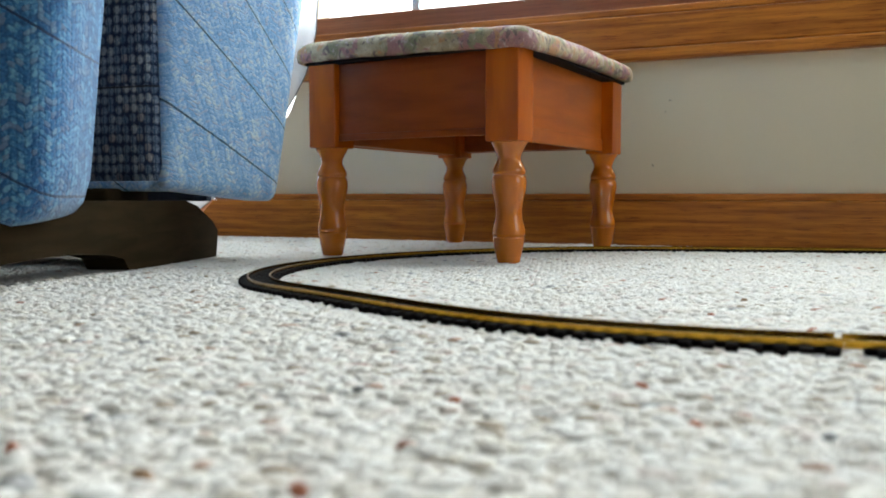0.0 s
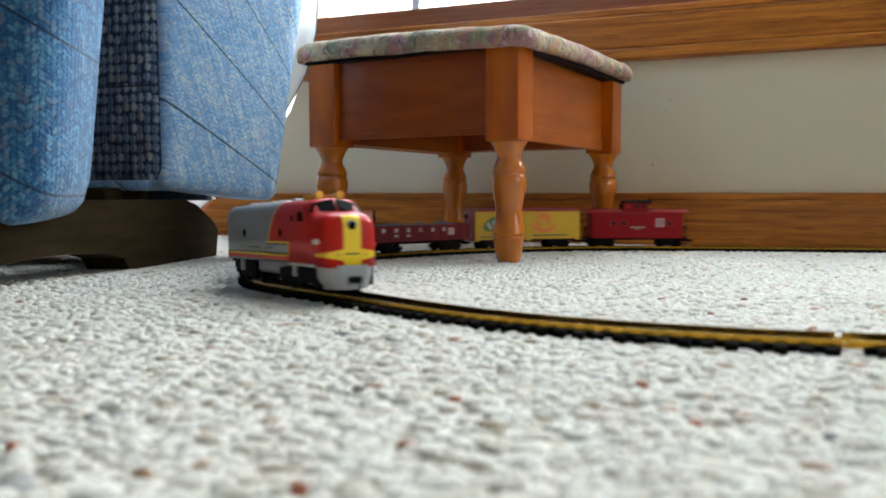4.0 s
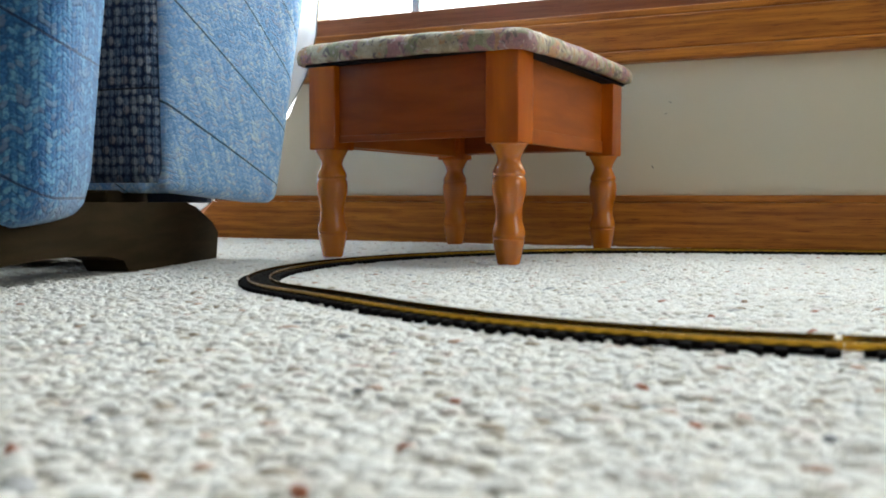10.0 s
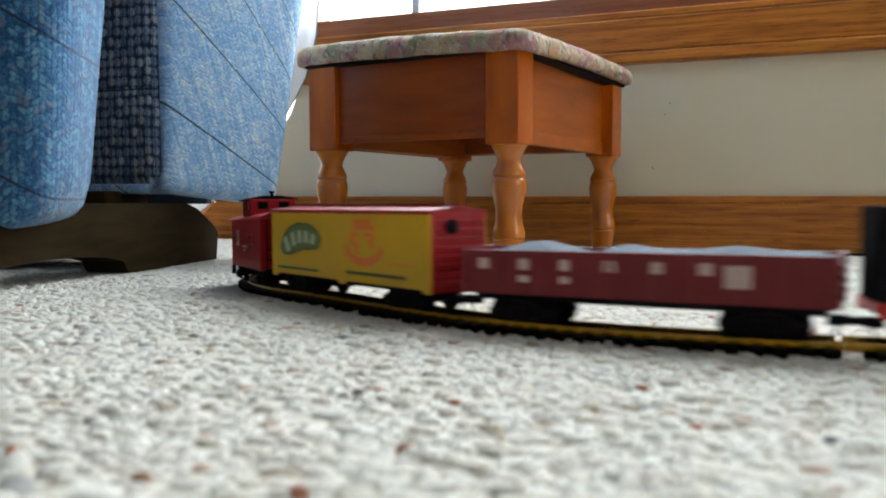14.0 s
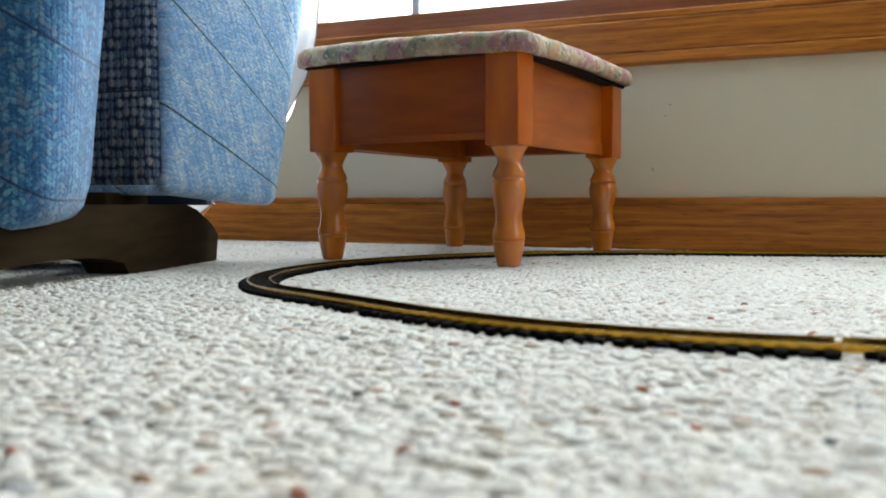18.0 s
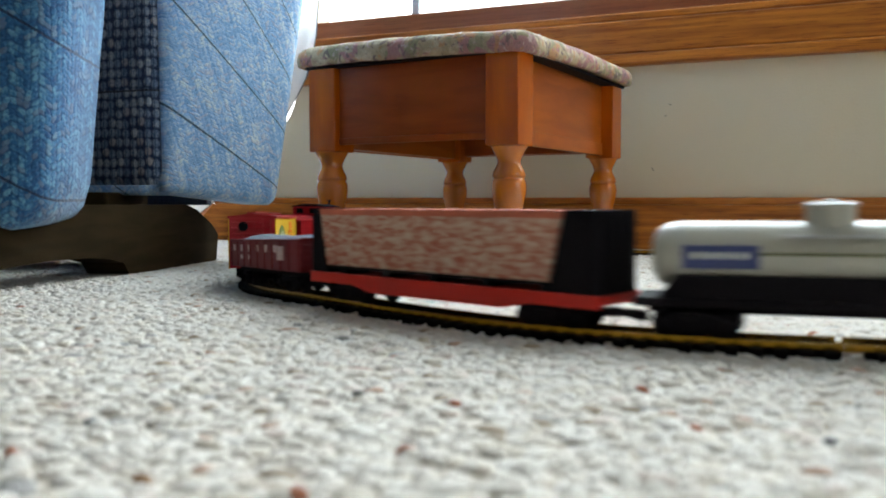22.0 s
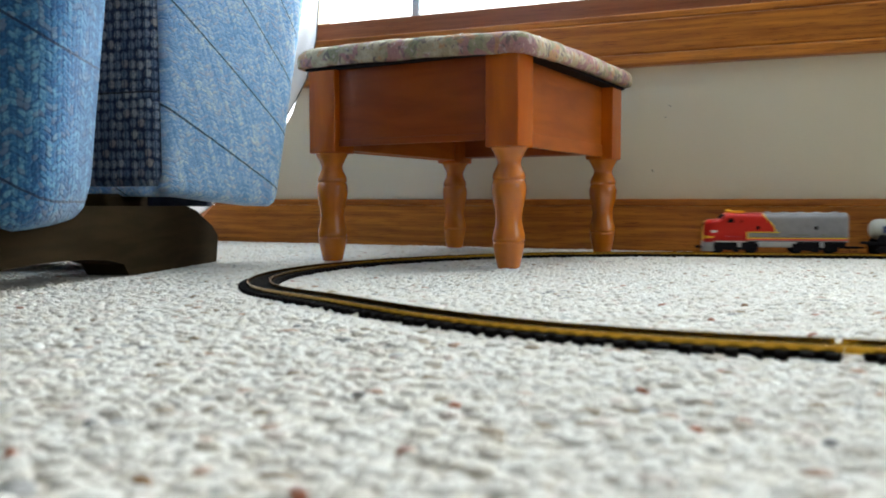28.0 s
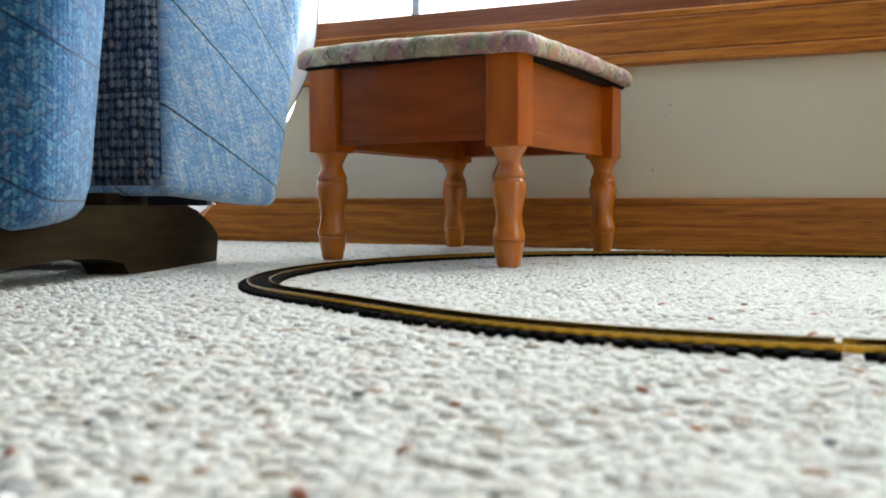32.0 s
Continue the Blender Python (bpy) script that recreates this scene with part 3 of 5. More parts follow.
# ---- upholstered rocking chair ----
def fabric(name, tones, gap, line, pitch, slope, y0, z0, cw, nub, loose=0.6, packed=0.52, soft=0.16, fan=0.0, slant=0.0, stripe=0.0125, streak=0.5, thread=None, herring=0.0, relief=0.8):
    """Nubby weave: yarn nubs in vertical columns, each its own tone, crossed by thin dark lines."""
    m = bpy.data.materials.new(name)
    m.use_nodes = True
    n, l = m.node_tree.nodes, m.node_tree.links
    b = n["Principled BSDF"]
    b.inputs["Roughness"].default_value = 0.95
    b.inputs["Sheen Weight"].default_value = 0.2
    co = n.new("ShaderNodeTexCoord")
    sep = n.new("ShaderNodeSeparateXYZ")
    l.new(co.outputs["Object"], sep.inputs[0])

    def op(kind, a, c=0.0, d=0.0):
        k = n.new("ShaderNodeMath")
        k.operation = kind
        for i, v in enumerate((a, c, d)):
            if isinstance(v, (int, float)):
                k.inputs[i].default_value = v
            else:
                l.new(v, k.inputs[i])
        return k.outputs[0]

    def fuzz(scale, detail=3):
        k = n.new("ShaderNodeTexNoise")
        k.inputs["Scale"].default_value, k.inputs["Detail"].default_value = scale, detail
        l.new(co.outputs["Object"], k.inputs["Vector"])
        return k.outputs["Fac"]

    def mixc(f, a, c):
        k = n.new("ShaderNodeMix")
        k.data_type = "RGBA"
        l.new(f, k.inputs[0])
        for i, v in ((6, a), (7, c)):
            if isinstance(v, tuple):
                k.inputs[i].default_value = (*v, 1)
            else:
                l.new(v, k.inputs[i])
        return k.outputs[2]

    z, y = sep.outputs[2], sep.outputs[1]
    w = op("SUBTRACT", fuzz(150), 0.5)
    run = op("ADD", op("ADD", y, op("MULTIPLY", sep.outputs[0], -0.6)), op("MULTIPLY", z, slant))
    across = op("ADD", op("DIVIDE", run, cw), op("MULTIPLY", w, 0.9 * loose))
    grid = n.new("ShaderNodeCombineXYZ")
    l.new(across, grid.inputs[0])
    l.new(op("ADD", op("DIVIDE", op("ADD", z, op("MULTIPLY", op("PINGPONG", run, 2 * cw), herring)), nub), op("MULTIPLY", w, 0.8 * loose)), grid.inputs[1])
    vor = n.new("ShaderNodeTexVoronoi")
    vor.voronoi_dimensions = "2D"
    vor.inputs["Scale"].default_value, vor.inputs["Randomness"].default_value = 1.0, loose
    l.new(grid.outputs[0], vor.inputs["Vector"])
    pick = n.new("ShaderNodeSeparateColor")
    l.new(vor.outputs["Color"], pick.inputs[0])
    # broader vertical streaks of lighter and darker yarn
    lane = n.new("ShaderNodeCombineXYZ")
    l.new(op("DIVIDE", run, stripe), lane.inputs[0])
    l.new(op("DIVIDE", z, stripe * 9), lane.inputs[1])
    lanes = n.new("ShaderNodeTexNoise")
    lanes.noise_dimensions = "2D"
    lanes.inputs["Scale"].default_value, lanes.inputs["Detail"].default_value = 1.0, 2
    l.new(lane.outputs[0], lanes.inputs["Vector"])
    tone = op("ADD", op("MULTIPLY", pick.outputs[0], 0.50), op("ADD", op("MULTIPLY_ADD", lanes.outputs["Fac"], 2 * streak, 0.24 - streak), op("MULTIPLY", op("SUBTRACT", fuzz(480, 4), 0.5), 1.3)))
    ramp = n.new("ShaderNodeValToRGB")
    e = ramp.color_ramp.elements
    e[0].position, e[0].color = 0.10, (*tones[0], 1)
    e[1].position, e[1].color = 0.90, (*tones[2], 1)
    k = e.new(0.48)
    k.color = (*tones[1], 1)
    l.new(tone, ramp.inputs[0])
    c = mixc(op("MULTIPLY", op("GREATER_THAN", pick.outputs[1], 0.86), 0.42), ramp.outputs[0], tones[3])
    edge = n.new("ShaderNodeMapRange")
    edge.interpolation_type = "SMOOTHSTEP"
    edge.inputs[1].default_value, edge.inputs[2].default_value = packed - soft, packed + soft
    l.new(op("ADD", vor.outputs["Distance"], op("MULTIPLY", op("SUBTRACT", fuzz(700), 0.5), 0.3)), edge.inputs[0])
    c = mixc(edge.outputs[0], c, gap)
    if thread:
        # a thin plain thread between every two columns of nubs
        off = op("ABSOLUTE", op("SUBTRACT", op("FRACT", across), 0.5))
        c = mixc(op("MULTIPLY", op("GREATER_THAN", off, 0.43), 0.8), c, thread)
    q = op("DIVIDE", op("ADD", op("SUBTRACT", z, z0), op("MULTIPLY", op("SUBTRACT", y, y0), slope)), op("MULTIPLY", op("SUBTRACT", 1.0, op("MULTIPLY", op("SUBTRACT", y, y0), fan)), pitch))
    d = op("ABSOLUTE", op("SUBTRACT", op("FRACT", op("ADD", q, op("MULTIPLY", w, 0.0016 / pitch))), 0.5))
    ln = op("GREATER_THAN", d, 0.5 - 0.0011 / pitch)
    c = mixc(op("MULTIPLY", ln, 0.85), c, line)
    l.new(c, b.inputs["Base Color"])
    bp = n.new("ShaderNodeBump")
    bp.inputs["Strength"].default_value, bp.inputs["Distance"].default_value = relief, 0.0012
    l.new(op("SUBTRACT", op("SUBTRACT", op("MULTIPLY", tone, 0.4), edge.outputs[0]), ln), bp.inputs["Height"])
    l.new(bp.outputs[0], b.inputs["Normal"])
    return m


# one blue upholstery, coloured once as lit and once as shaded
M_PLAID = fabric("blue_upholstery_lit", ((0.21, 0.44, 0.77), (0.40, 0.63, 0.92), (0.80, 0.89, 0.97), (0.70, 0.66, 0.78)), (0.27, 0.50, 0.82), (0.010, 0.030, 0.09), 0.096, 1.08, 0.05, 0.234, 0.0046, 0.0026, 0.7, 0.60, 0.30, 4.0, 0.30, 0.0060, 0.55, None, 0.55, 0.55)
M_PLAID_NEAR = fabric("blue_upholstery_shaded", ((0.007, 0.062, 0.170), (0.024, 0.130, 0.290), (0.13, 0.31, 0.46), (0.19, 0.21, 0.26)), (0.009, 0.066, 0.170), (0.006, 0.018, 0.055), 0.112, 0.60, 0.07, 0.240, 0.0050, 0.0040, 0.50, 0.56, 0.24, 0.0, 0.0, 0.0070, 0.34, None, 0.5, 0.6)
M_NAVYWEAVE = fabric("navy_upholstery", ((0.07, 0.12, 0.20), (0.20, 0.25, 0.34), (0.52, 0.52, 0.52), (0.42, 0.30, 0.23)), (0.008, 0.022, 0.065), (0.003, 0.004, 0.010), 0.110, 0.0, 0.0, 0.184, 0.0090, 0.0100, 0.30, 0.42, 0.16, 0.0, 0.0, 0.012, 0.2, (0.02, 0.06, 0.12))


def slab(y_near, y_far, x_near, x_far, z0, z1, thick, lean_near, lean_far, round_r, belly, ny=26, nz=30, near_r=None, z0_far=None, spread=0.0, foot=0.012):
    """A stuffed panel running along y: outer face on +x, rounded lower edge and rounded near and far ends."""
    sections = []
    nr = near_r or round_r
    for i in range(ny):
        t = i / (ny - 1)
        y = y_near + (y_far - y_near) * t
        dn, df = y - y_near, y_far - y
        inset = 0.0
        if dn < nr:
            inset = max(inset, nr - math.sqrt(max(0, nr * nr - (nr - dn) ** 2)))
        if df < round_r:
            inset = max(inset, round_r - math.sqrt(max(0, round_r * round_r - (round_r - df) ** 2)))
        ring = []
        zb = z0 if z0_far is None else z0 + (z0_far - z0) * t
        if df < foot:
            zb += foot - math.sqrt(max(0, foot * foot - (foot - df) ** 2))
        lean = lean_near + (lean_far - lean_near) * t
        xb = x_near + (x_far - x_near) * t
        for j in range(nz):
            s = j / (nz - 1)
            z = zb + (z1 - zb) * s ** 1.6
            up = z - zb
            r2 = round_r * 0.8
            curl = r2 - math.sqrt(max(0, r2 * r2 - (r2 - up) ** 2)) if up < r2 else 0.0
            x = xb + lean * up - inset - curl + belly * math.sin(math.pi * t) * min(1, up / 0.08)
            ring.append((x, y + spread * up * t, z))
        ring += [(xb - thick, y + spread * (z1 - zb) * t, z1), (xb - thick, y, zb)]
        sections.append(ring)
    return loft(sections)


def rocking_chair():
    ch = thing("rocking_chair", "blue plaid upholstered rocking chair on a brown wooden base", "chair")
    def run(x, y, deg):
        """A frame at a panel's first end: its local y runs along the panel, its local x points out of it."""
        a = radians(deg)
        return Matrix(((math.sin(a), math.cos(a), 0, x), (-math.cos(a), math.sin(a), 0, y), (0, 0, 1, 0), (0, 0, 0, 1)))

    part("side_panel", slab(0.0, 0.125, 0.0, 0.0, 0.082, 0.95, 0.09, 0.02, 0.03, 0.016, 0.006, 34, 40, 0.012, 0.067, 0.148), M_PLAID, ch, "blue woven panel with thin dark lines, light put into its colour", True, run(-0.284, 0.822, 31))
    part("welt_panel", slab(0.0, 0.175, 0.0, 0.0, 0.0895, 0.94, 0.05, 0.0, 0.0, 0.010, 0.0, 18, 40, 0.012, 0.0885), M_NAVYWEAVE, ch, "dark navy woven border", True, run(-0.450, 0.880, -20))
    part("lower_welt", slab(0.0, 0.172, 0.0, 0.0, 0.079, 0.0890, 0.05, 0.0, 0.0, 0.006, 0.0, 14, 10, 0.010, 0.0785), M_PLAID, ch, "light blue rolled lower edge", True, run(-0.450, 0.8795, -20))
    # dark strip in place of the shadow between seat and base
    part("underseat_shade", box(-0.66, -0.276, 0.955, 0.975, 0.0677, 0.13, 0.002), M_NAVY, ch, "dark strip standing in for shade under the seat")
    part("front_panel", slab(0.0, 0.165, 0.0, 0.0, 0.053, 0.95, 0.10, 0.0, 0.02, 0.028, 0.006, 30, 40, 0.02, 0.053, 0.10, 0.036), M_PLAID_NEAR, ch, "blue woven front panel with thin dark lines, shade put into its colour", True, run(-0.427, 0.524, 9))
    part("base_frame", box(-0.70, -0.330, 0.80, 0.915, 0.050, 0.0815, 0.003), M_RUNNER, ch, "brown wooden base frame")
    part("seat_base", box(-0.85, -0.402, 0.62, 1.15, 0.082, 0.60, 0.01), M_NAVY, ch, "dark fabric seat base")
    # unseen arm and back masses, added to keep daylight off the left carpet
    part("shade_block", box(-1.05, -0.46, 0.20, 0.60, 0.066, 0.62, 0.03, 3), M_NAVY, ch, "unseen arm block, added to shade the carpet")
    part("shade_overhang", box(-0.75, -0.09, 0.14, 0.62, 0.31, 0.52, 0.05, 4), M_PLAID_NEAR, ch, "unseen arm overhang, added to shade the carpet", True)
    part("shade_back", box(-0.88, -0.340, 1.00, 1.16, 0.60, 1.05, 0.03, 3), M_PLAID_NEAR, ch, "unseen chair back, added to block window light")
    # dark blocks in place of the shaded carpet behind the runner's arch
    part("underchair_shade", box(-0.82, -0.425, 0.60, 0.68, 0.010, 0.0660, 0.003), M_RUNNER, ch, "dark block standing in for shade under the chair")
    part("underchair_shade", box(-0.82, -0.420, 0.84, 0.92, 0.012, 0.0650, 0.003), M_RUNNER, ch)
    # rocker base: a board with an arched underside and a sloped tip
    out = []
    for y, z in ((0.955, 0.000), (0.962, 0.030), (0.945, 0.042), (0.900, 0.060), (0.87, 0.066), (0.55, 0.068), (0.35, 0.068), (0.35, 0.004), (0.46, 0.004)):
        out.append((y, z))
    for i in range(9):
        a = math.pi * i / 8
        out.append((0.610 - 0.130 * math.cos(a), 0.004 + 0.021 * math.sin(a) ** 0.7))
    out += [(0.752, 0.003), (0.80, 0.002), (0.88, 0.001)]
    bm = prism(out, -0.02, 0.02)
    bmesh.ops.triangulate(bm, faces=[f for f in bm.faces if len(f.verts) > 4])
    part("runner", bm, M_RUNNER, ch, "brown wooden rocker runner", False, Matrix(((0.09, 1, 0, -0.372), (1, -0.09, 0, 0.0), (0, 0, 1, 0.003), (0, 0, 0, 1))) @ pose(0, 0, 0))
    return ch


rocking_chair()


# ---- curtain beside the window ----
def curtain():
    edge = [(-0.826, 0.42), (-0.8305, 0.39), (-0.834, 0.338), (-0.849, 0.283), (-0.862, 0.2585), (-0.888, 0.2206), (-0.955, 0.135), (-1.020, 0.085), (-1.087, 0.0417)]
    zs = [p[1] for p in edge][::-1]
    us = [p[0] for p in edge][::-1]

    def sheet(width0, width1, dn, swing=1.0):
        bm = bmesh.new()
        rows = []
        for i in range(40):
            z = 0.042 + (1.75 - 0.042) * (i / 39) ** 1.7
            u1 = float(np.interp(z, zs, us)) if z < 0.42 else -0.826 + 0.10 * (z - 0.42)
            row = []
            for j in range(31):
                k = j / 30
                u = u1 - width0 - (width1 - width0) * k
                fold = 0.010 * math.sin(k * 26 + 0.6 * z) + 0.004 * math.sin(k * 61 + 2 * z)
                row.append(bm.verts.new((u, -(0.040 + dn + fold * swing * min(1, k * 6)), z)))
            rows.append(row)
        for a, c in zip(rows, rows[1:]):
            for j in range(30):
                bm.faces.new((a[j], a[j + 1], c[j + 1], c[j]))
        r = bmesh.ops.extrude_face_region(bm, geom=list(bm.faces))
        bmesh.ops.translate(bm, vec=(0, -0.0012, 0), verts=[v for v in r["geom"] if isinstance(v, bmesh.types.BMVert)])
        bmesh.ops.recalc_face_normals(bm, faces=bm.faces)
        return bm

    cu = thing("curtain", "white sheer curtain swept aside, backlit by daylight", "curtain", WALL_M)
    part("cloth", sheet(0.0016, 0.42, 0.0), M_SHEER, cu, "white sheer cloth", True)
    part("hem", sheet(0.0, 0.0016, 0.0, 0.0), M_HEM, cu, "dark edge hem")


M_SHEER = bpy.data.materials.new("sheer_cloth")
M_SHEER.use_nodes = True
sh = M_SHEER.node_tree
sh.nodes.remove(sh.nodes["Principled BSDF"])
dif, tra, mx = sh.nodes.new("ShaderNodeBsdfDiffuse"), sh.nodes.new("ShaderNodeBsdfTranslucent"), sh.nodes.new("ShaderNodeMixShader")
weave = sh.nodes.new("ShaderNodeTexNoise")
weave.inputs["Scale"].default_value = 500
wr = sh.nodes.new("ShaderNodeValToRGB")
wr.color_ramp.elements[0].color, wr.color_ramp.elements[1].color = (0.80, 0.82, 0.84, 1), (0.92, 0.93, 0.94, 1)
sh.links.new(weave.outputs["Fac"], wr.inputs[0])
sh.links.new(wr.outputs[0], dif.inputs[0])
sh.links.new(wr.outputs[0], tra.inputs[0])
mx.inputs[0].default_value = 0.85
sh.links.new(dif.outputs[0], mx.inputs[1])
sh.links.new(tra.outputs[0], mx.inputs[2])
sh.links.new(mx.outputs[0], sh.nodes["Material Output"].inputs[0])
M_HEM = material("dark_hem", (0.12, 0.14, 0.15), 0.8, vary=0.2)
curtain()

# ---- the railway ----
ARCS = [2.5614, 2.4056, 2.7318, 3.0290, 1.7932, 2.5593]
ARC_LEN, LOOP = 0.20556, 4.75
S0, X0, Y0, H0 = 0.30, 0.6069, 1.0057, 2.97762  # where the line is taken to begin, beside the wall
H_WALL, BEND = 2.7566, 0.12


def centre_line():
    """The closed loop as (distance, x, y, heading) every 5 mm, in the direction of travel."""
    runs = [(0.3, 0.0)] + [(ARC_LEN, k) for k in ARCS] + [(0.0514, 0.0), (0.1, -1.793)]
    x, y, h, s = X0, Y0, H0, S0
    pts = []

    def go(length, k):
        nonlocal x, y, h, s
        n = max(1, round(length / 0.005))
        for _ in range(n):
            pts.append((s, x, y, h))
            d = length / n
            m = h + k * d / 2
            x, y, h, s = x + d * math.cos(m), y + d * math.sin(m), h + k * d, s + d

    for run in runs:
        go(*run)
    # the last bend, run backwards, gives the end of the straight along the wall
    bx, by, n = X0, Y0, 24
    for i in range(n):
        m = H0 - (H0 - H_WALL) * (i + 0.5) / n
        bx, by = bx - BEND / n * math.cos(m), by - BEND / n * math.sin(m)
    u, v = Vector((math.cos(H_WALL), math.sin(H_WALL))), Vector((-math.sin(H_WALL), math.cos(H_WALL)))
    gap = Vector((x - bx, y - by))
    r = gap.dot(v) / 2
    along = -gap.dot(u)
    rest = LOOP - (s - S0) - math.pi * r - BEND
    straight = (rest - along) / 2
    h = H_WALL - math.pi
    go(straight, 0)
    go(math.pi * r, 1 / r)
    go(along + straight, 0)
    go(BEND, (H0 - H_WALL) / BEND)
    pts.append((s, x, y, h))
    return np.array(pts)


LINE = centre_line()
RAIL_TOP = 0.007


def on_line(s):
    s = (s - S0) % LOOP + S0
    x, y, h = (float(np.interp(s, LINE[:, 0], LINE[:, i])) for i in (1, 2, 3))
    return x, y, h


EXTRA = 0.028  # distance added in the far bend so the cars fit the camera's view
BEND_AT = ([S0, 1.05, 1.42, S0 + LOOP], [S0, 1.05, 1.42 + EXTRA, S0 + LOOP + EXTRA])


def ridden(g):
    """Distance for a place along the plan, with the far bend's fitted extra length."""
    lap, r = divmod(g - S0, LOOP)
    return lap * (LOOP + EXTRA) + float(np.interp(r + S0, *BEND_AT))


def on_ride(d):
    r = (d - S0) % (LOOP + EXTRA) + S0
    return on_line(float(np.interp(r, BEND_AT[1], BEND_AT[0])))


def sweep(s0, s1, offset, w, z0, z1, step=0.01):
    """A bar of width w along the loop between two distances."""
    bm = bmesh.new()
    n = max(2, round((s1 - s0) / step))
    rings = []
    for i in range(n + 1):
        x, y, h = on_line(min(s0 + (s1 - s0) * i / n, LINE[-1, 0] - 1e-6))
        gz = ground_z(x, y)
        nx, ny = -math.sin(h), math.cos(h)
        rings.append([bm.verts.new((x + nx * o, y + ny * o, gz + z)) for o, z in ((offset - w / 2, z0), (offset + w / 2, z0), (offset + w / 2, z1), (offset - w / 2, z1))])
    for a, c in zip(rings, rings[1:]):
        for i in range(4):
            bm.faces.new((a[i], c[i], c[(i + 1) % 4], a[(i + 1) % 4]))
    bm.faces.new(rings[0])
    bm.faces.new(rings[-1][::-1])
    bmesh.ops.recalc_face_normals(bm, faces=bm.faces)
    return bm


JOINT = 1.782


def track():
    ends = [S0, 0.45, 0.6] + [round(0.6 + ARC_LEN * i, 4) for i in range(1, 6)] + [JOINT]
    s = ends[-1]
    while LINE[-1, 0] - s > 0.3:
        s += 0.2286
        ends.append(s)
    ends.append(float(LINE[-1, 0]))
    tie_mesh = None
    for i, (a, c) in enumerate(zip(ends, ends[1:])):
        curved = 2 <= i <= 7
        sec = thing("track_section", ("curved" if curved else "straight") + " model railway track section, brass rails on black ties, on carpet", "train track", group="model railway track")
        for o in (-0.0083, 0.0083):
            lo, hi = (0.0012 if o > 0 and abs(v - JOINT) < 0.001 else 0.0001 for v in (a, c))
            part("rail", sweep(a + lo, c - hi, o, 0.0010, RAIL_TOP - 0.0007, RAIL_TOP), M_BRASS, sec, "worn brass rail")
            part("rail_web", sweep(a + lo, c - hi, o, 0.0005, RAIL_TOP - 0.0025, RAIL_TOP - 0.0007), M_BRASS, sec)
            part("tie_web", sweep(a + (0.0065 if abs(a - JOINT) < 0.001 else 0.001), c - 0.001, o, 0.0046, RAIL_TOP - 0.0050, RAIL_TOP - 0.0025), M_TIE, sec)
        n = round((c - a) / 0.0082)
        near = c < 2.0
        if abs(c - JOINT) < 0.001:
            for o in (-0.0083, 0.0083):
                part("rail_joiner", sweep(c - 0.0040, min(c + 0.0060, LINE[-1, 0] - 0.001), o, 0.0018, RAIL_TOP - 0.0028, RAIL_TOP - 0.0019), M_BRASS, sec, "metal rail joiner")
        joined = None if near else bmesh.new()
        for k in range(1 if abs(a - JOINT) < 0.001 else 0, n):
            x, y, h = on_line(a + (k + 0.5) * (c - a) / n)
            m = Matrix.Translation((x, y, ground_z(x, y))) @ Matrix.Rotation(h, 4, "Z")
            if near:
                if tie_mesh is None:
                    t0 = mesh_object("tie", box(-0.0023, 0.0023, -0.0150, 0.0150, -0.001, RAIL_TOP - 0.0024, 0.0004, 1), M_TIE)
                    tie_mesh = t0.data
                else:
                    t0 = new("tie", tie_mesh)
                t0.parent = sec
                t0.matrix_basis = m
            else:
                r = bmesh.ops.create_cube(joined, size=1, matrix=m @ Matrix.Translation((0, 0, 0.0018)) @ Matrix.Diagonal((0.0046, 0.030, 0.0056, 1)))
        if joined:
            tagged(part("ties", joined, M_TIE, sec), kind="stuff")


track()

# ---- the train ----
# distance of the nose along the loop, second by second
NOSE = [(-1, -1.20), (0, -0.66), (2, 0.436), (2.5, 0.705), (3, 1.0), (5.5, 2.365), (6, 2.625), (10.6, 5.157), (11, 5.360), (11.5, 5.643), (12, 5.94), (12.4, 6.15), (12.6, 6.275), (13, 6.506), (14, 7.06), (14.5, 7.322),
        (19.5, 10.12), (20, 10.388), (20.5, 10.68), (21, 10.967), (21.5, 11.254), (22, 11.545), (22.2, 11.655), (23, 12.06), (28, 14.823), (29, 15.405), (29.5, 15.685), (30, 15.992), (30.5, 16.27), (31, 16.557), (31.5, 16.812), (33, 17.63)]


def nose_at(t):
    ts = np.linspace(t - 0.3, t + 0.3, 13)
    return float(np.mean([ridden(v) for v in np.interp(ts, [a for a, _ in NOSE], [b for _, b in NOSE])]))


CARS = []  # (thing, distance from the nose to the middle, half truck spacing, trucks)


def strip(name, parent, mat, x0, x1, side, half, z0, z1, label="", proud=0.0004):
    """A painted band lying on a car's flat side."""
    y = side * half
    a, c = sorted((y - side * 0.0003, y + side * proud))
    return part(name, box(x0, x1, a, c, z0, z1), mat, parent, label)


def wheel_mesh():
    bm = lathe([(0.0018, -0.0014), (0.0046, -0.0014), (0.0050, -0.0010), (0.0050, 0.0006), (0.0060, 0.0008), (0.0060, 0.0014), (0.0018, 0.0014)], 18)
    bmesh.ops.rotate(bm, cent=(0, 0, 0), matrix=Matrix.Rotation(radians(90), 3, "X"), verts=bm.verts)
    ob = mesh_object("wheel", bm, M_BLACK, True)
    me = ob.data
    bpy.data.objects.remove(ob)
    return me


WHEEL = wheel_mesh()


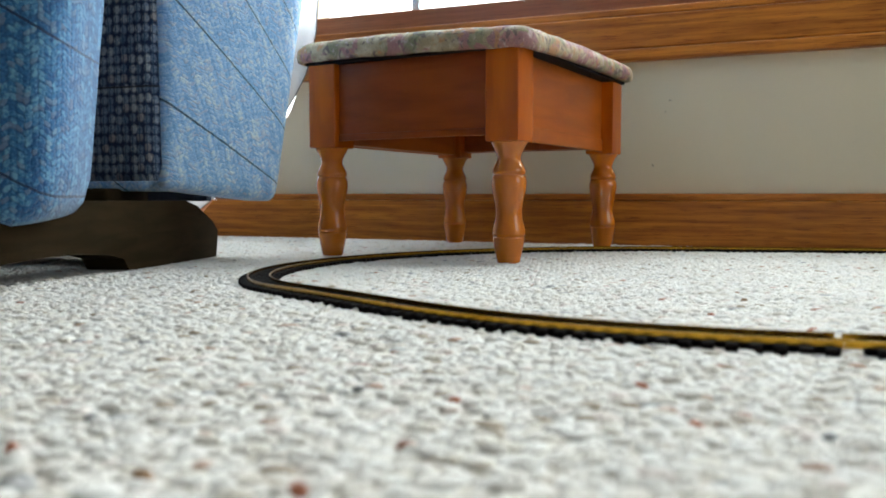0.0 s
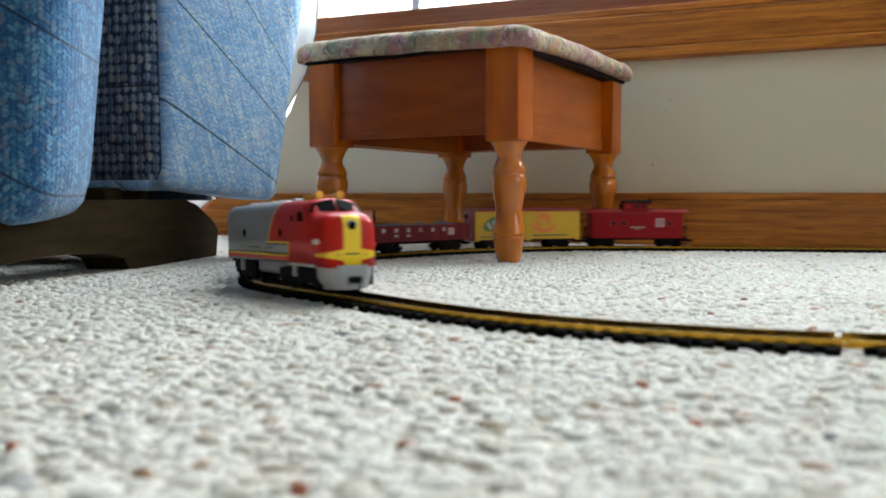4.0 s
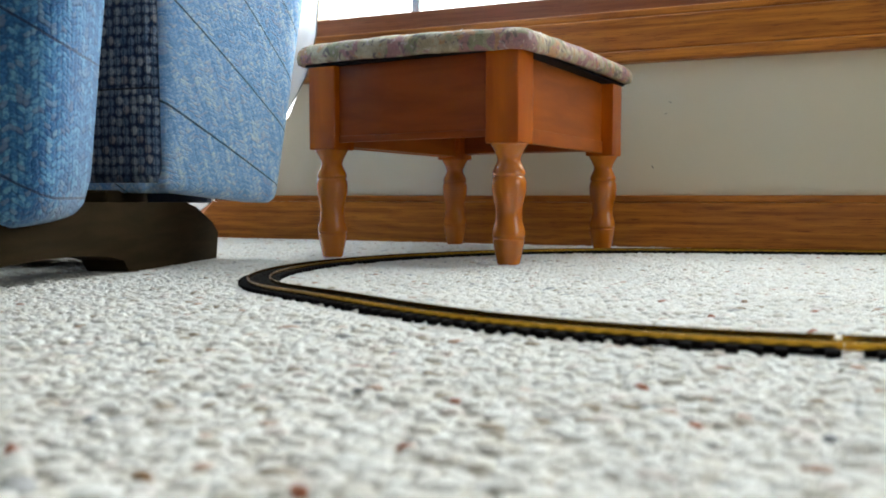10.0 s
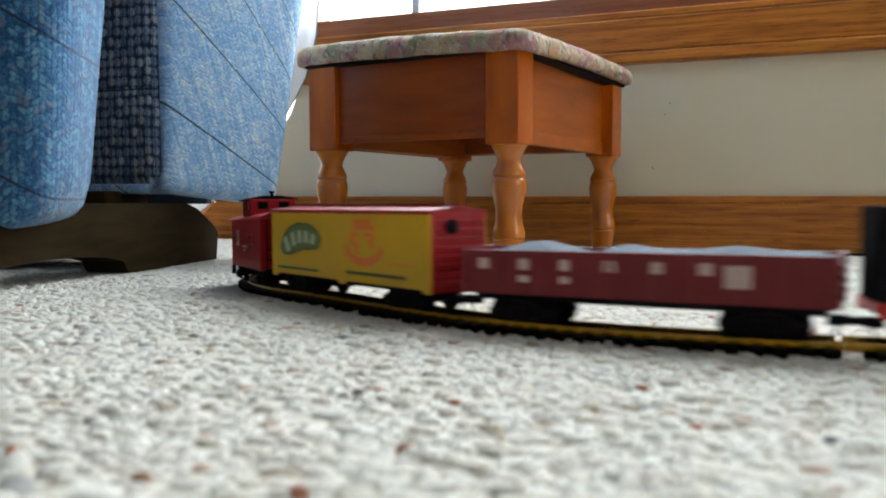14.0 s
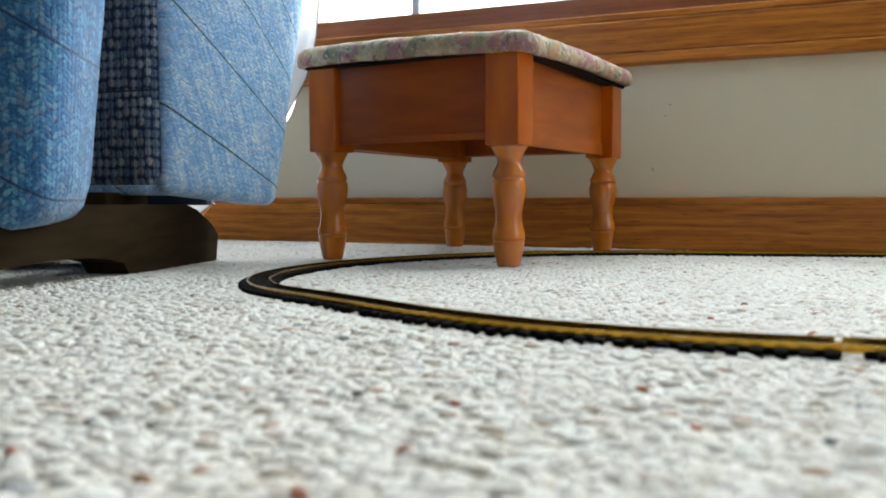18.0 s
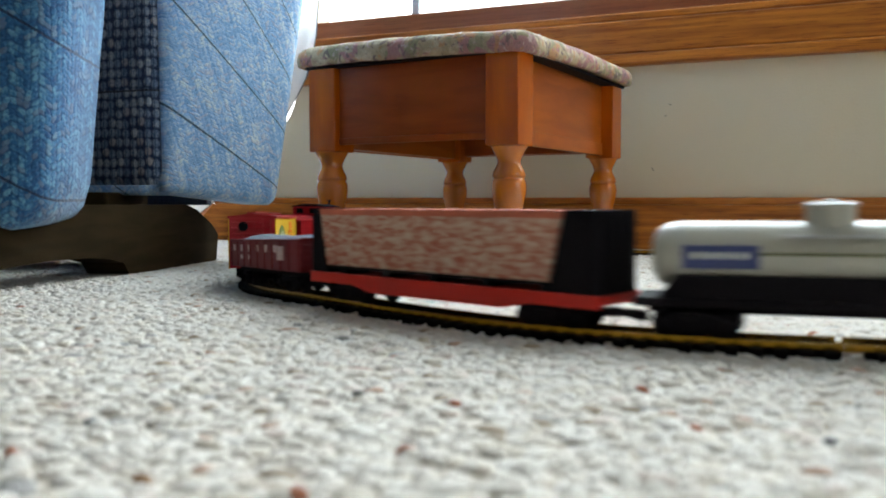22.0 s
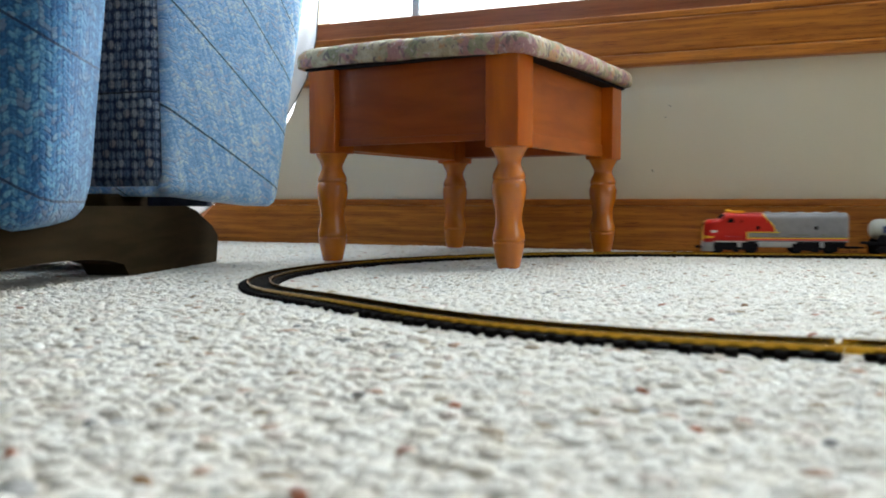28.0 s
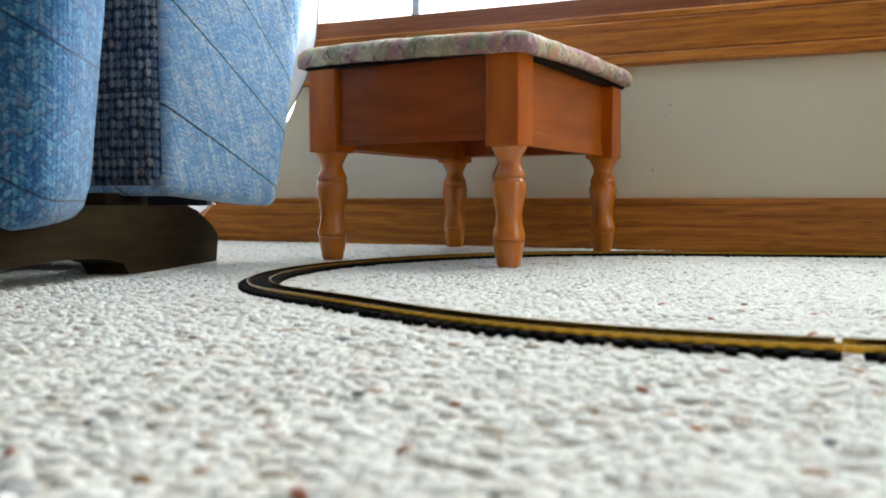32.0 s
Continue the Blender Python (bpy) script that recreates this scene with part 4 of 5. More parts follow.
def truck(car, x, base=0.021, loco=False):
    """A two-axle bogie: sprung side frames, bolster and four wheels."""
    bm = bmesh.new()
    half = 0.0118 if not loco else 0.0135
    b = base / 2
    for s in (-1, 1):
        y0, y1 = sorted((s * half, s * (half + 0.0022)))
        if loco:
            prism([(-b - 0.006, 0.0030), (-b + 0.004, 0.0022), (-b + 0.006, 0.0045), (b - 0.006, 0.0045), (b - 0.004, 0.0022), (b + 0.006, 0.0030), (b + 0.007, 0.0125), (0.006, 0.0140), (-0.006, 0.0140), (-b - 0.007, 0.0125)], y0, y1, bm)
            for xx in (-b, b):
                box(xx - 0.0022, xx + 0.0022, y0 - 0.0008, y1 + 0.0008, 0.0035, 0.0075, 0, 1, bm)
            box(-0.004, 0.004, y0 - 0.0006, y1 + 0.0006, 0.0020, 0.0060, 0, 1, bm)
        else:
            prism([(-b - 0.0035, 0.0035), (-b + 0.0030, 0.0035), (-0.0050, 0.0016), (0.0050, 0.0016), (b - 0.0030, 0.0035), (b + 0.0035, 0.0035), (b + 0.0035, 0.0062), (0.0055, 0.0098), (-0.0055, 0.0098), (-b - 0.0035, 0.0062)], y0, y1, bm)
            for xx in (-b, b):
                tube((xx, y0 - 0.0010, 0.0050), (xx, y1 + 0.0010, 0.0050), 0.0017, 8, bm)
            for xx in (-0.0022, 0.0022):
                tube((xx, s * (half + 0.0026), 0.0025), (xx, s * (half + 0.0026), 0.0075), 0.0013, 6, bm)
    box(-0.0035, 0.0035, -half, half, 0.0055, 0.0095, 0, 1, bm)
    for xx in (-b, b):
        tube((xx, -half, 0.0050), (xx, half, 0.0050), 0.0009, 6, bm)
    t = part("truck", bm, M_BLACK, car, "black sprung truck")
    t.matrix_basis = pose(x, 0, 0)
    for xx in (-b, b):
        for s in (-1, 1):
            w = new("wheel", WHEEL)
            w.parent = t
            w.matrix_basis = pose(xx, s * 0.0089, 0.0050, 0, 0, 0 if s > 0 else 180)
    return t


def coupler(car, x, d):
    bm = box(min(0, d * 0.012), max(0, d * 0.012), -0.0016, 0.0016, 0.0062, 0.0085)
    box(min(d * 0.008, d * 0.0135), max(d * 0.008, d * 0.0135), -0.0036, 0.0020, 0.0058, 0.0092, 0.0006, 1, bm)
    box(min(d * 0.012, d * 0.0150), max(d * 0.012, d * 0.0150), -0.0036, -0.0018, 0.0058, 0.0092, 0, 1, bm)
    tube((d * 0.010, 0.001, 0.006), (d * 0.012, 0.001, 0.0015), 0.0005, 5, bm)
    part("coupler", bm, M_BLACK, car, "black hook coupler", m=pose(x, 0, 0))


def stretch(car, k):
    """Lengthens all parts of a car along its axis."""
    for ob in car.children_recursive:
        m = ob.matrix_basis.copy()
        if ob.parent != car:
            m = ob.parent.matrix_basis @ m
        ob.data.transform(m.inverted() @ Matrix.Diagonal((k, 1, 1, 1)) @ m)


def register(car, back, length, half, loco=False, base=0.021):
    trucks = [(truck(car, s * half, base, loco), s) for s in (1, -1)]
    for s in (1, -1):
        coupler(car, s * (length / 2 - 0.006), s)
    CARS.append((car, back + length / 2, half, trucks))


# two-colour paint of the locomotive: silver with a red cab, and a yellow crest on the nose
def loco_paint():
    m = material("locomotive_paint", (0.5, 0.5, 0.5), 0.34, vary=0.0, spec=0.22)
    n, l = m.node_tree.nodes, m.node_tree.links
    b = n["Principled BSDF"]
    co = n.new("ShaderNodeTexCoord")
    sep = n.new("ShaderNodeSeparateXYZ")
    l.new(co.outputs["Object"], sep.inputs[0])
    X, Y, Z = sep.outputs[0], sep.outputs[1], sep.outputs[2]

    def op(kind, a, c):
        k = n.new("ShaderNodeMath")
        k.operation = kind
        for i, v in enumerate((a, c)):
            if isinstance(v, (int, float)):
                k.inputs[i].default_value = v
            else:
                l.new(v, k.inputs[i])
        return k.outputs[0]

    up = n.new("ShaderNodeMapRange")
    up.interpolation_type = "SMOOTHSTEP"
    for i, v in enumerate((0.029, 0.0515, 0.0005, 0.0150)):
        up.inputs[i + 1].default_value = v
    l.new(Z, up.inputs[0])
    low = op("MULTIPLY", op("LESS_THAN", Z, 0.0275), 0.034)
    edge = op("ADD", op("MULTIPLY", up.outputs[0], op("GREATER_THAN", Z, 0.0275)), low)
    red = op("GREATER_THAN", X, edge)
    ay = op("ABSOLUTE", Y, 0)
    band = op("LESS_THAN", ay, 0.0050)
    wing = op("LESS_THAN", op("ABSOLUTE", op("SUBTRACT", Z, 0.0205), 0), op("SUBTRACT", 0.0042, op("MULTIPLY", ay, 0.20)))
    piping = op("MULTIPLY", op("LESS_THAN", op("ABSOLUTE", op("SUBTRACT", X, edge), 0), 0.0007), op("GREATER_THAN", Z, 0.0275))
    nose = op("MULTIPLY", op("GREATER_THAN", X, 0.0745), op("LESS_THAN", Z, 0.0415))
    yel = op("MAXIMUM", op("MULTIPLY", op("MAXIMUM", band, wing), nose), piping)

    def mixc(f, a, c):
        k = n.new("ShaderNodeMix")
        k.data_type = "RGBA"
        l.new(f, k.inputs[0])
        for i, v in ((6, a), (7, c)):
            if isinstance(v, tuple):
                k.inputs[i].default_value = (*v, 1)
            else:
                l.new(v, k.inputs[i])
        return k.outputs[2]

    dirt = n.new("ShaderNodeTexNoise")
    dirt.inputs["Scale"].default_value = 130
    l.new(co.outputs["Object"], dirt.inputs["Vector"])
    silver = mixc(dirt.outputs["Fac"], (0.20, 0.19, 0.198), (0.28, 0.265, 0.275))
    reds = mixc(dirt.outputs["Fac"], (0.44, 0.010, 0.005), (0.53, 0.016, 0.008))
    c1 = mixc(red, silver, reds)
    c2 = mixc(yel, c1, (0.85, 0.58, 0.03))
    l.new(c2, b.inputs["Base Color"])
    return m


M_LOCO = loco_paint()
M_GLASS_DARK = material("dark_window", (0.006, 0.005, 0.005), 0.6, vary=0.1, spec=0.03)
M_ORANGE = material("orange_horn", (0.90, 0.45, 0.01), 0.4, vary=0.08)
M_LIGHTGREY = material("grey_pilot", (0.36, 0.36, 0.37), 0.4, vary=0.08, scale=200)
M_MAROON = material("maroon_plastic", (0.165, 0.013, 0.017), 0.5, vary=0.15, scale=120, spec=0.25)
M_ROOFRED = material("deep_red_plastic", (0.40, 0.011, 0.020), 0.32, vary=0.10, scale=100, spec=0.4)
M_CABRED = material("caboose_red", (0.28, 0.006, 0.010), 0.5, vary=0.12, scale=90, spec=0.14)
M_CABROOF = material("caboose_roof_red", (0.30, 0.006, 0.010), 0.34, vary=0.10, scale=90, bump=0.5, bump_scale=220, spec=0.32)
M_FLATRED = material("flatcar_red", (0.52, 0.018, 0.009), 0.45, vary=0.08, scale=100, spec=0.25)
M_LUMBER = wood("sawn_lumber", (0.38, 0.105, 0.060), (0.54, 0.385, 0.29), 0.85, (0.8, 2.2, 2.6), 190.0, 0.0, 4)
M_LUMBERTOP = material("reddish_lumber", (0.48, 0.12, 0.06), 0.8, vary=0.3, scale=200, bump=0.4, bump_scale=500)
M_COAL = material("grey_gravel_load", (0.125, 0.135, 0.170), 0.85, vary=0.35, scale=350, bump=0.9, bump_scale=600)
M_TANK = material("cream_tank_paint", (0.41, 0.395, 0.335), 0.32, vary=0.05, scale=70, coat=0.25)
M_SIGNBLUE = material("blue_sign", (0.03, 0.045, 0.16), 0.4, vary=0.1)
M_MARKRED = material("red_mark", (0.60, 0.05, 0.03), 0.5, vary=0.1)
M_BOXYELLOW = material("boxcar_yellow", (0.60, 0.345, 0.014), 0.45, vary=0.06, scale=80, spec=0.3)
M_PICKLE = material("pickle_green", (0.055, 0.095, 0.018), 0.5, vary=0.25, scale=150)
M_LEAF = material("leaf_green", (0.115, 0.165, 0.042), 0.5, vary=0.25, scale=150)
M_PALE = material("pale_lettering", (0.62, 0.62, 0.56), 0.6, vary=0.1, scale=300)
M_PALEGREEN = material("pale_green_lettering", (0.42, 0.50, 0.36), 0.6, vary=0.1, scale=300)
M_CABDARK = material("dark_red_glass", (0.035, 0.005, 0.006), 0.4, vary=0.1, spec=0.2)
M_CABPALE = material("worn_white_lettering", (0.50, 0.36, 0.34), 0.6, vary=0.2, scale=500)
M_EMBLEM = material("orange_emblem", (0.72, 0.17, 0.02), 0.5, vary=0.1)
M_DARKLETTER = material("dark_lettering", (0.09, 0.10, 0.03), 0.6, vary=0.1)


def hull_ring(x, w, z0, top, r, n=7):
    """Upright sides with a rounded shoulder of radius r and a slightly crowned roof."""
    pts = [(x, -w, z0), (x, -w, (z0 + top - r) / 2)]
    for i in range(n):
        a = math.pi / 2 * i / (n - 1)
        pts.append((x, -w + r * (1 - math.cos(a)), top - r + r * math.sin(a) - 0.0006))
    pts.append((x, 0, top))
    for i in range(n):
        a = math.pi / 2 * (n - 1 - i) / (n - 1)
        pts.append((x, w - r * (1 - math.cos(a)), top - r + r * math.sin(a) - 0.0006))
    pts += [(x, w, (z0 + top - r) / 2), (x, w, z0)]
    return pts


def locomotive(back):
    L = 0.172
    c = thing("toy_locomotive", "red and silver streamlined toy diesel locomotive on rails", "locomotive")
    W = 0.0168
    secs = [hull_ring(x, W, 0.0152, 0.0515, 0.0085) for x in np.linspace(-0.0855, 0.056, 26)]
    secs += [hull_ring(0.0592, W, 0.0152, 0.0512, 0.0080), hull_ring(0.0614, W, 0.0152, 0.0501, 0.0078), hull_ring(0.0672, W, 0.0151, 0.0443, 0.0072), hull_ring(0.0690, W - 0.0001, 0.0150, 0.0433, 0.0066),
             hull_ring(0.0750, W - 0.0004, 0.0146, 0.0430, 0.0066), hull_ring(0.0790, W - 0.0010, 0.0142, 0.0427, 0.0070), hull_ring(0.0818, W - 0.0020, 0.0140, 0.0420, 0.0076), hull_ring(0.0837, W - 0.0034, 0.0138, 0.0410, 0.0082),
             hull_ring(0.0849, W - 0.0052, 0.0138, 0.0394, 0.0084), hull_ring(0.0856, W - 0.0075, 0.0138, 0.0368, 0.0078), hull_ring(0.0859, W - 0.0102, 0.0138, 0.0330, 0.0060)]
    part("body", loft(secs), M_LOCO, c, "silver shell with red cab and yellow nose crest", True)
    for s in (1, -1):
        # roofline and stripes
        strip("stripe", c, M_BLACK, -0.0850, 0.034, s, W, 0.0202, 0.0207, "black line")
        strip("stripe", c, M_YELLOW, -0.0850, 0.035, s, W, 0.0190, 0.0202, "yellow line")
        strip("stripe", c, M_MARKRED, -0.0850, 0.035, s, W, 0.0166, 0.0190, "red band")
        strip("stripe", c, M_YELLOW, -0.004, 0.035, s, W, 0.0263, 0.0274, "yellow line")
        strip("stripe", c, M_BLACK, -0.003, 0.034, s, W, 0.0256, 0.0263, "black line")
        strip("stripe", c, M_YELLOW, 0.0338, 0.035, s, W, 0.0190, 0.0274, "yellow line")
        for x in (-0.0475, 0.0215):
            bm = tube((x, s * (W - 0.0005), 0.0325), (x, s * (W + 0.0005), 0.0325), 0.0024, 14)
            part("porthole", bm, M_GLASS_DARK, c, "dark round porthole")
        for x0, x1 in ((-0.057, -0.053), (-0.040, -0.016), (-0.004, 0.008)):
            strip("lettering", c, M_DARKLETTER, x0, x1, s, W, 0.0232, 0.0240)
        strip("skirt_line", c, M_PALE, 0.0350, 0.0730, s, W - 0.0003, 0.0142, 0.0156, "pale line along the lower edge", 0.0009)
        strip("lettering", c, M_ROOFRED, 0.0420, 0.0610, s, W, 0.0206, 0.0219, "dark red lettering bar")
        strip("number_board", c, M_PALE, 0.0705, 0.0780, s, W - 0.0013, 0.0262, 0.0290, "pale number board", 0.0012)
        # cab side window
        part("side_window", prism([(0.0500, 0.0388), (0.0585, 0.0388), (0.0570, 0.0440), (0.0510, 0.0442)], *sorted((s * (W - 0.0004), s * (W + 0.0004)))), M_GLASS_DARK, c, "dark cab window")
        # windscreen half, lying on the sloped cab front
        bm = bmesh.new()
        q = [bm.verts.new(p) for p in ((0.0614, s * 0.0012, 0.0497), (0.0604, s * 0.0132, 0.0471), (0.0640, s * 0.0160, 0.0424), (0.0672, s * 0.0012, 0.0440))]
        f = bm.faces.new(q)
        r = bmesh.ops.extrude_face_region(bm, geom=[f])
        bmesh.ops.translate(bm, vec=(0.0014, 0, 0.0012), verts=[v for v in r["geom"] if isinstance(v, bmesh.types.BMVert)])
        bmesh.ops.recalc_face_normals(bm, faces=bm.faces)
        part("windscreen", bm, M_GLASS_DARK, c, "black windscreen pane")
        # horns
        bm = box(0.0360, 0.0520, s * 0.0062 - 0.0017, s * 0.0062 + 0.0017, 0.0508, 0.0538, 0.0006, 2)
        tube((0.0515, s * 0.0062, 0.0531), (0.0570, s * 0.0062, 0.0533), 0.0014, 10, bm, 0.0024)
        part("horn", bm, M_ORANGE, c, "orange roof horn")
        strip("side_vent", c, M_GLASS_DARK, 0.0405, 0.0425, s, W, 0.0390, 0.0425, "small dark cab vent")
        # skirt and fuel tank
        for x in (-0.057, 0.041):
            strip("step", c, M_LIGHTGREY, x, x + 0.0045, s, W - 0.0012, 0.0080, 0.0148, "grey step plate", 0.0014)
    for x in (-0.073, -0.052, -0.033, -0.014):
        part("roof_fan", lathe([(0.0048, 0), (0.0050, 0.0010), (0.0036, 0.0016), (0.0010, 0.0018)], 18), M_SILVER, c, "silver roof fan", True, pose(x, 0, 0.0508))
    part("exhaust_stack", box(0.004, 0.010, -0.0025, 0.0025, 0.0505, 0.0530, 0.0006, 1), M_SILVER, c)
    part("fuel_tank", box(-0.026, 0.023, -0.0155, 0.0155, 0.0078, 0.0160, 0.0025, 3), M_LIGHTGREY, c, "silver grey fuel tank")
    part("underframe", box(-0.084, 0.076, -0.0128, 0.0128, 0.0085, 0.0160), M_BLACK, c)
    part("headlight_rim", tube((0.0760, 0, 0.0362), (0.0856, 0, 0.0358), 0.0031, 16), M_LIGHTGREY, c, "grey headlight rim")
    for y0, y1, z in ((-0.0085, -0.0055, 0.0205), (-0.0040, 0.0036, 0.0209), (0.0060, 0.0075, 0.0205)):
        part("lettering", box(0.0790, 0.0863 - 0.12 * max(0.0, abs((y0 + y1) / 2) - 0.003), y0, y1, z - 0.0004, z + 0.0004), M_DARKLETTER, c)
    part("headlight", tube((0.0760, 0, 0.0362), (0.0861, 0, 0.0358), 0.0022, 14), M_GLASS_DARK, c, "dark round headlight")
    pil = [[(x, y, z) for y, z in ((-w, 0.0150), (-w * 0.98, 0.0090), (-w * 0.78, 0.0022), (w * 0.78, 0.0022), (w * 0.98, 0.0090), (w, 0.0150))] for x, w in ((0.0735, 0.0156), (0.0790, 0.0142), (0.0835, 0.0118), (0.0868, 0.0078))]
    part("pilot", loft(pil), M_LIGHTGREY, c, "light grey pilot")
    part("rear_door", box(-0.0860, -0.0853, -0.0045, 0.0045, 0.0150, 0.0400, 0.0002, 1), M_LIGHTGREY, c)
    register(c, back, L, 0.0475, True, 0.041)


def tank_car(back):
    L = 0.136
    c = thing("toy_tank_car", "cream toy tank car with dome and black underframe", "train car", group="train cars")
    R, zc = 0.0130, 0.0306
    prof = [(0.0015, -0.0585), (0.0065, -0.0580), (0.0105, -0.0560), (0.0124, -0.0525), (R, -0.0480), (R, 0.0480), (0.0124, 0.0525), (0.0105, 0.0560), (0.0065, 0.0580), (0.0015, 0.0585)]
    part("tank", lathe(prof, 32), M_TANK, c, "cream painted tank", True, pose(0, 0, zc, 0, 90, 0))
    part("dome", lathe([(0.0078, 0), (0.0078, 0.0094)], 32), M_TANK, c, "cream dome", False, pose(0, 0, 0.0390))
    lid = part("dome_lid", lathe([(0.0084, 0.0094), (0.0084, 0.0108), (0.0072, 0.0114), (0.0015, 0.0117)], 32), M_TANK, c, "flat dome lid", False, pose(0, 0, 0.0390))
    part("lid_knob", lathe([(0.0022, 0.0115), (0.0022, 0.0124), (0.0012, 0.0127)], 14), M_TANK, lid)
    part("walkway", box(-0.0150, 0.0150, -0.0146, 0.0146, 0.0378, 0.0387), M_LIGHTGREY, c, "grey dome walkway")
    for x in (-0.0481, 0.0481, 0.0):
        bm = lathe([(R + 0.0001, -0.0004), (R + 0.00035, -0.0004), (R + 0.00035, 0.0004), (R + 0.0001, 0.0004)], 32)
        part("seam", bm, M_LIGHTGREY, c, "", False, pose(x, 0, zc, 0, 90, 0))
    for s in (1, -1):
        part("weld_line", box(-0.0480, 0.0480, *sorted((s * (R - 0.0002), s * (R + 0.0004))), zc + 0.0008, zc + 0.0017), M_DARKLETTER, c, "dark seam line")
        part("sign", box(s * 0.0350 - 0.0125, s * 0.0350 + 0.0125, *sorted((s * (R - 0.0006), s * (R + 0.0007))), zc - 0.0044, zc + 0.0044, 0.0002, 1), M_SIGNBLUE, c, "dark blue sign with pale lettering")
        for k in range(5):
            part("lettering", box(s * 0.0350 - 0.0095 + k * 0.0040, s * 0.0350 - 0.0072 + k * 0.0040, *sorted((s * R, s * (R + 0.0009))), zc - 0.0006, zc + 0.0018), M_PALE, c)
        bm = box(-0.0032, 0.0032, -0.0004, 0.0004, -0.0032, 0.0032)
        part("diamond_mark", bm, M_MARKRED, c, "red diamond mark", False, pose(-s * 0.0235, s * (R + 0.0003), zc + 0.0008, 0, 45, 0))
        # saddle skirt hides the tank's underside
        part("saddle", prism([(-0.056, 0.0145), (0.056, 0.0145), (0.050, 0.0238), (-0.050, 0.0238)], *sorted((s * 0.0104, s * 0.0134))), M_BLACK, c, "black saddle")
    part("underframe", box(-0.0640, 0.0640, -0.0148, 0.0148, 0.0118, 0.0150, 0.0004, 1), M_BLACK, c, "black underframe")
    part("centre_sill", box(-0.0600, 0.0600, -0.0035, 0.0035, 0.0085, 0.0120), M_BLACK, c)
    stretch(c, 1.08)
    register(c, back, L * 1.08, 0.046)


def lumber_car(back):
    L = 0.148
    c = thing("toy_lumber_car", "red toy bulkhead flatcar loaded with rough sawn lumber", "train car", group="train cars")
    W = 0.0160
    side = [(-0.0700, 0.0098), (-0.0440, 0.0098), (-0.0330, 0.0068), (0.0330, 0.0068), (0.0440, 0.0098), (0.0700, 0.0098), (0.0700, 0.0152), (-0.0700, 0.0152)]
    for s in (1, -1):
        part("side_sill", prism(side, *sorted((s * (W - 0.0020), s * W))), M_FLATRED, c, "red fishbelly side sill")
    part("deck", box(-0.0700, 0.0700, -W + 0.002, W - 0.002, 0.0110, 0.0148), M_FLATRED, c, "red deck")
    for s in (1, -1):
        t = 0.0085 if s > 0 else 0.0
        out = [(s * 0.0690, 0.0150), (s * 0.0685, 0.0485), (s * 0.0660 - t, 0.0485), (s * 0.0605 - t, 0.0190), (s * 0.0590 - t, 0.0150)]
        part("bulkhead", prism(out, -W + 0.0004, W - 0.0004), M_BLACK, c, "black sloped bulkhead")
        for y in (-0.010, -0.0035, 0.0035, 0.010):
            part("bulkhead_post", box(*sorted((s * 0.0686, s * 0.0702)), y - 0.0009, y + 0.0009, 0.0150, 0.0482), M_BLACK, c)
    for x in np.linspace(-0.050, 0.050, 5):
        part("bunk", box(x - 0.0022, x + 0.0022, -W + 0.001, W - 0.001, 0.0150, 0.0176), M_BLACK, c, "black load bearer")
    part("load_tray", box(-0.0590, 0.0590, -W + 0.0008, W - 0.0008, 0.0176, 0.0190), M_BLACK, c)
    # stacked boards, each layer longer than the one below
    rng = random.Random(7)
    n = 9
    for i in range(n):
        z0 = 0.0191 + i * (0.0292 / n)
        e = 0.0598 + 0.0052 * (i + 0.5) / n
        bm = bmesh.new()
        for k in range(4):
            y0 = -W + 0.0012 + k * (2 * W - 0.0024) / 4
            j = rng.uniform(-0.0004, 0.0004)
            out = rng.uniform(-0.0002, 0.0001) if k in (0, 3) else 0
            box(-e + j, e - 0.0087 + j, y0 + (out if k == 0 else 0) + 0.00003, y0 + (2 * W - 0.0024) / 4 - 0.00003 - (out if k == 3 else 0), z0, z0 + 0.0292 / n - 0.00003, 0, 1, bm)
        part("board_layer", bm, M_LUMBER if i < n - 1 else M_LUMBERTOP, c, "pinkish sawn boards" if i < n - 1 else "reddish top boards")
    stretch(c, 1.272)
    register(c, back, L * 1.272, 0.061)


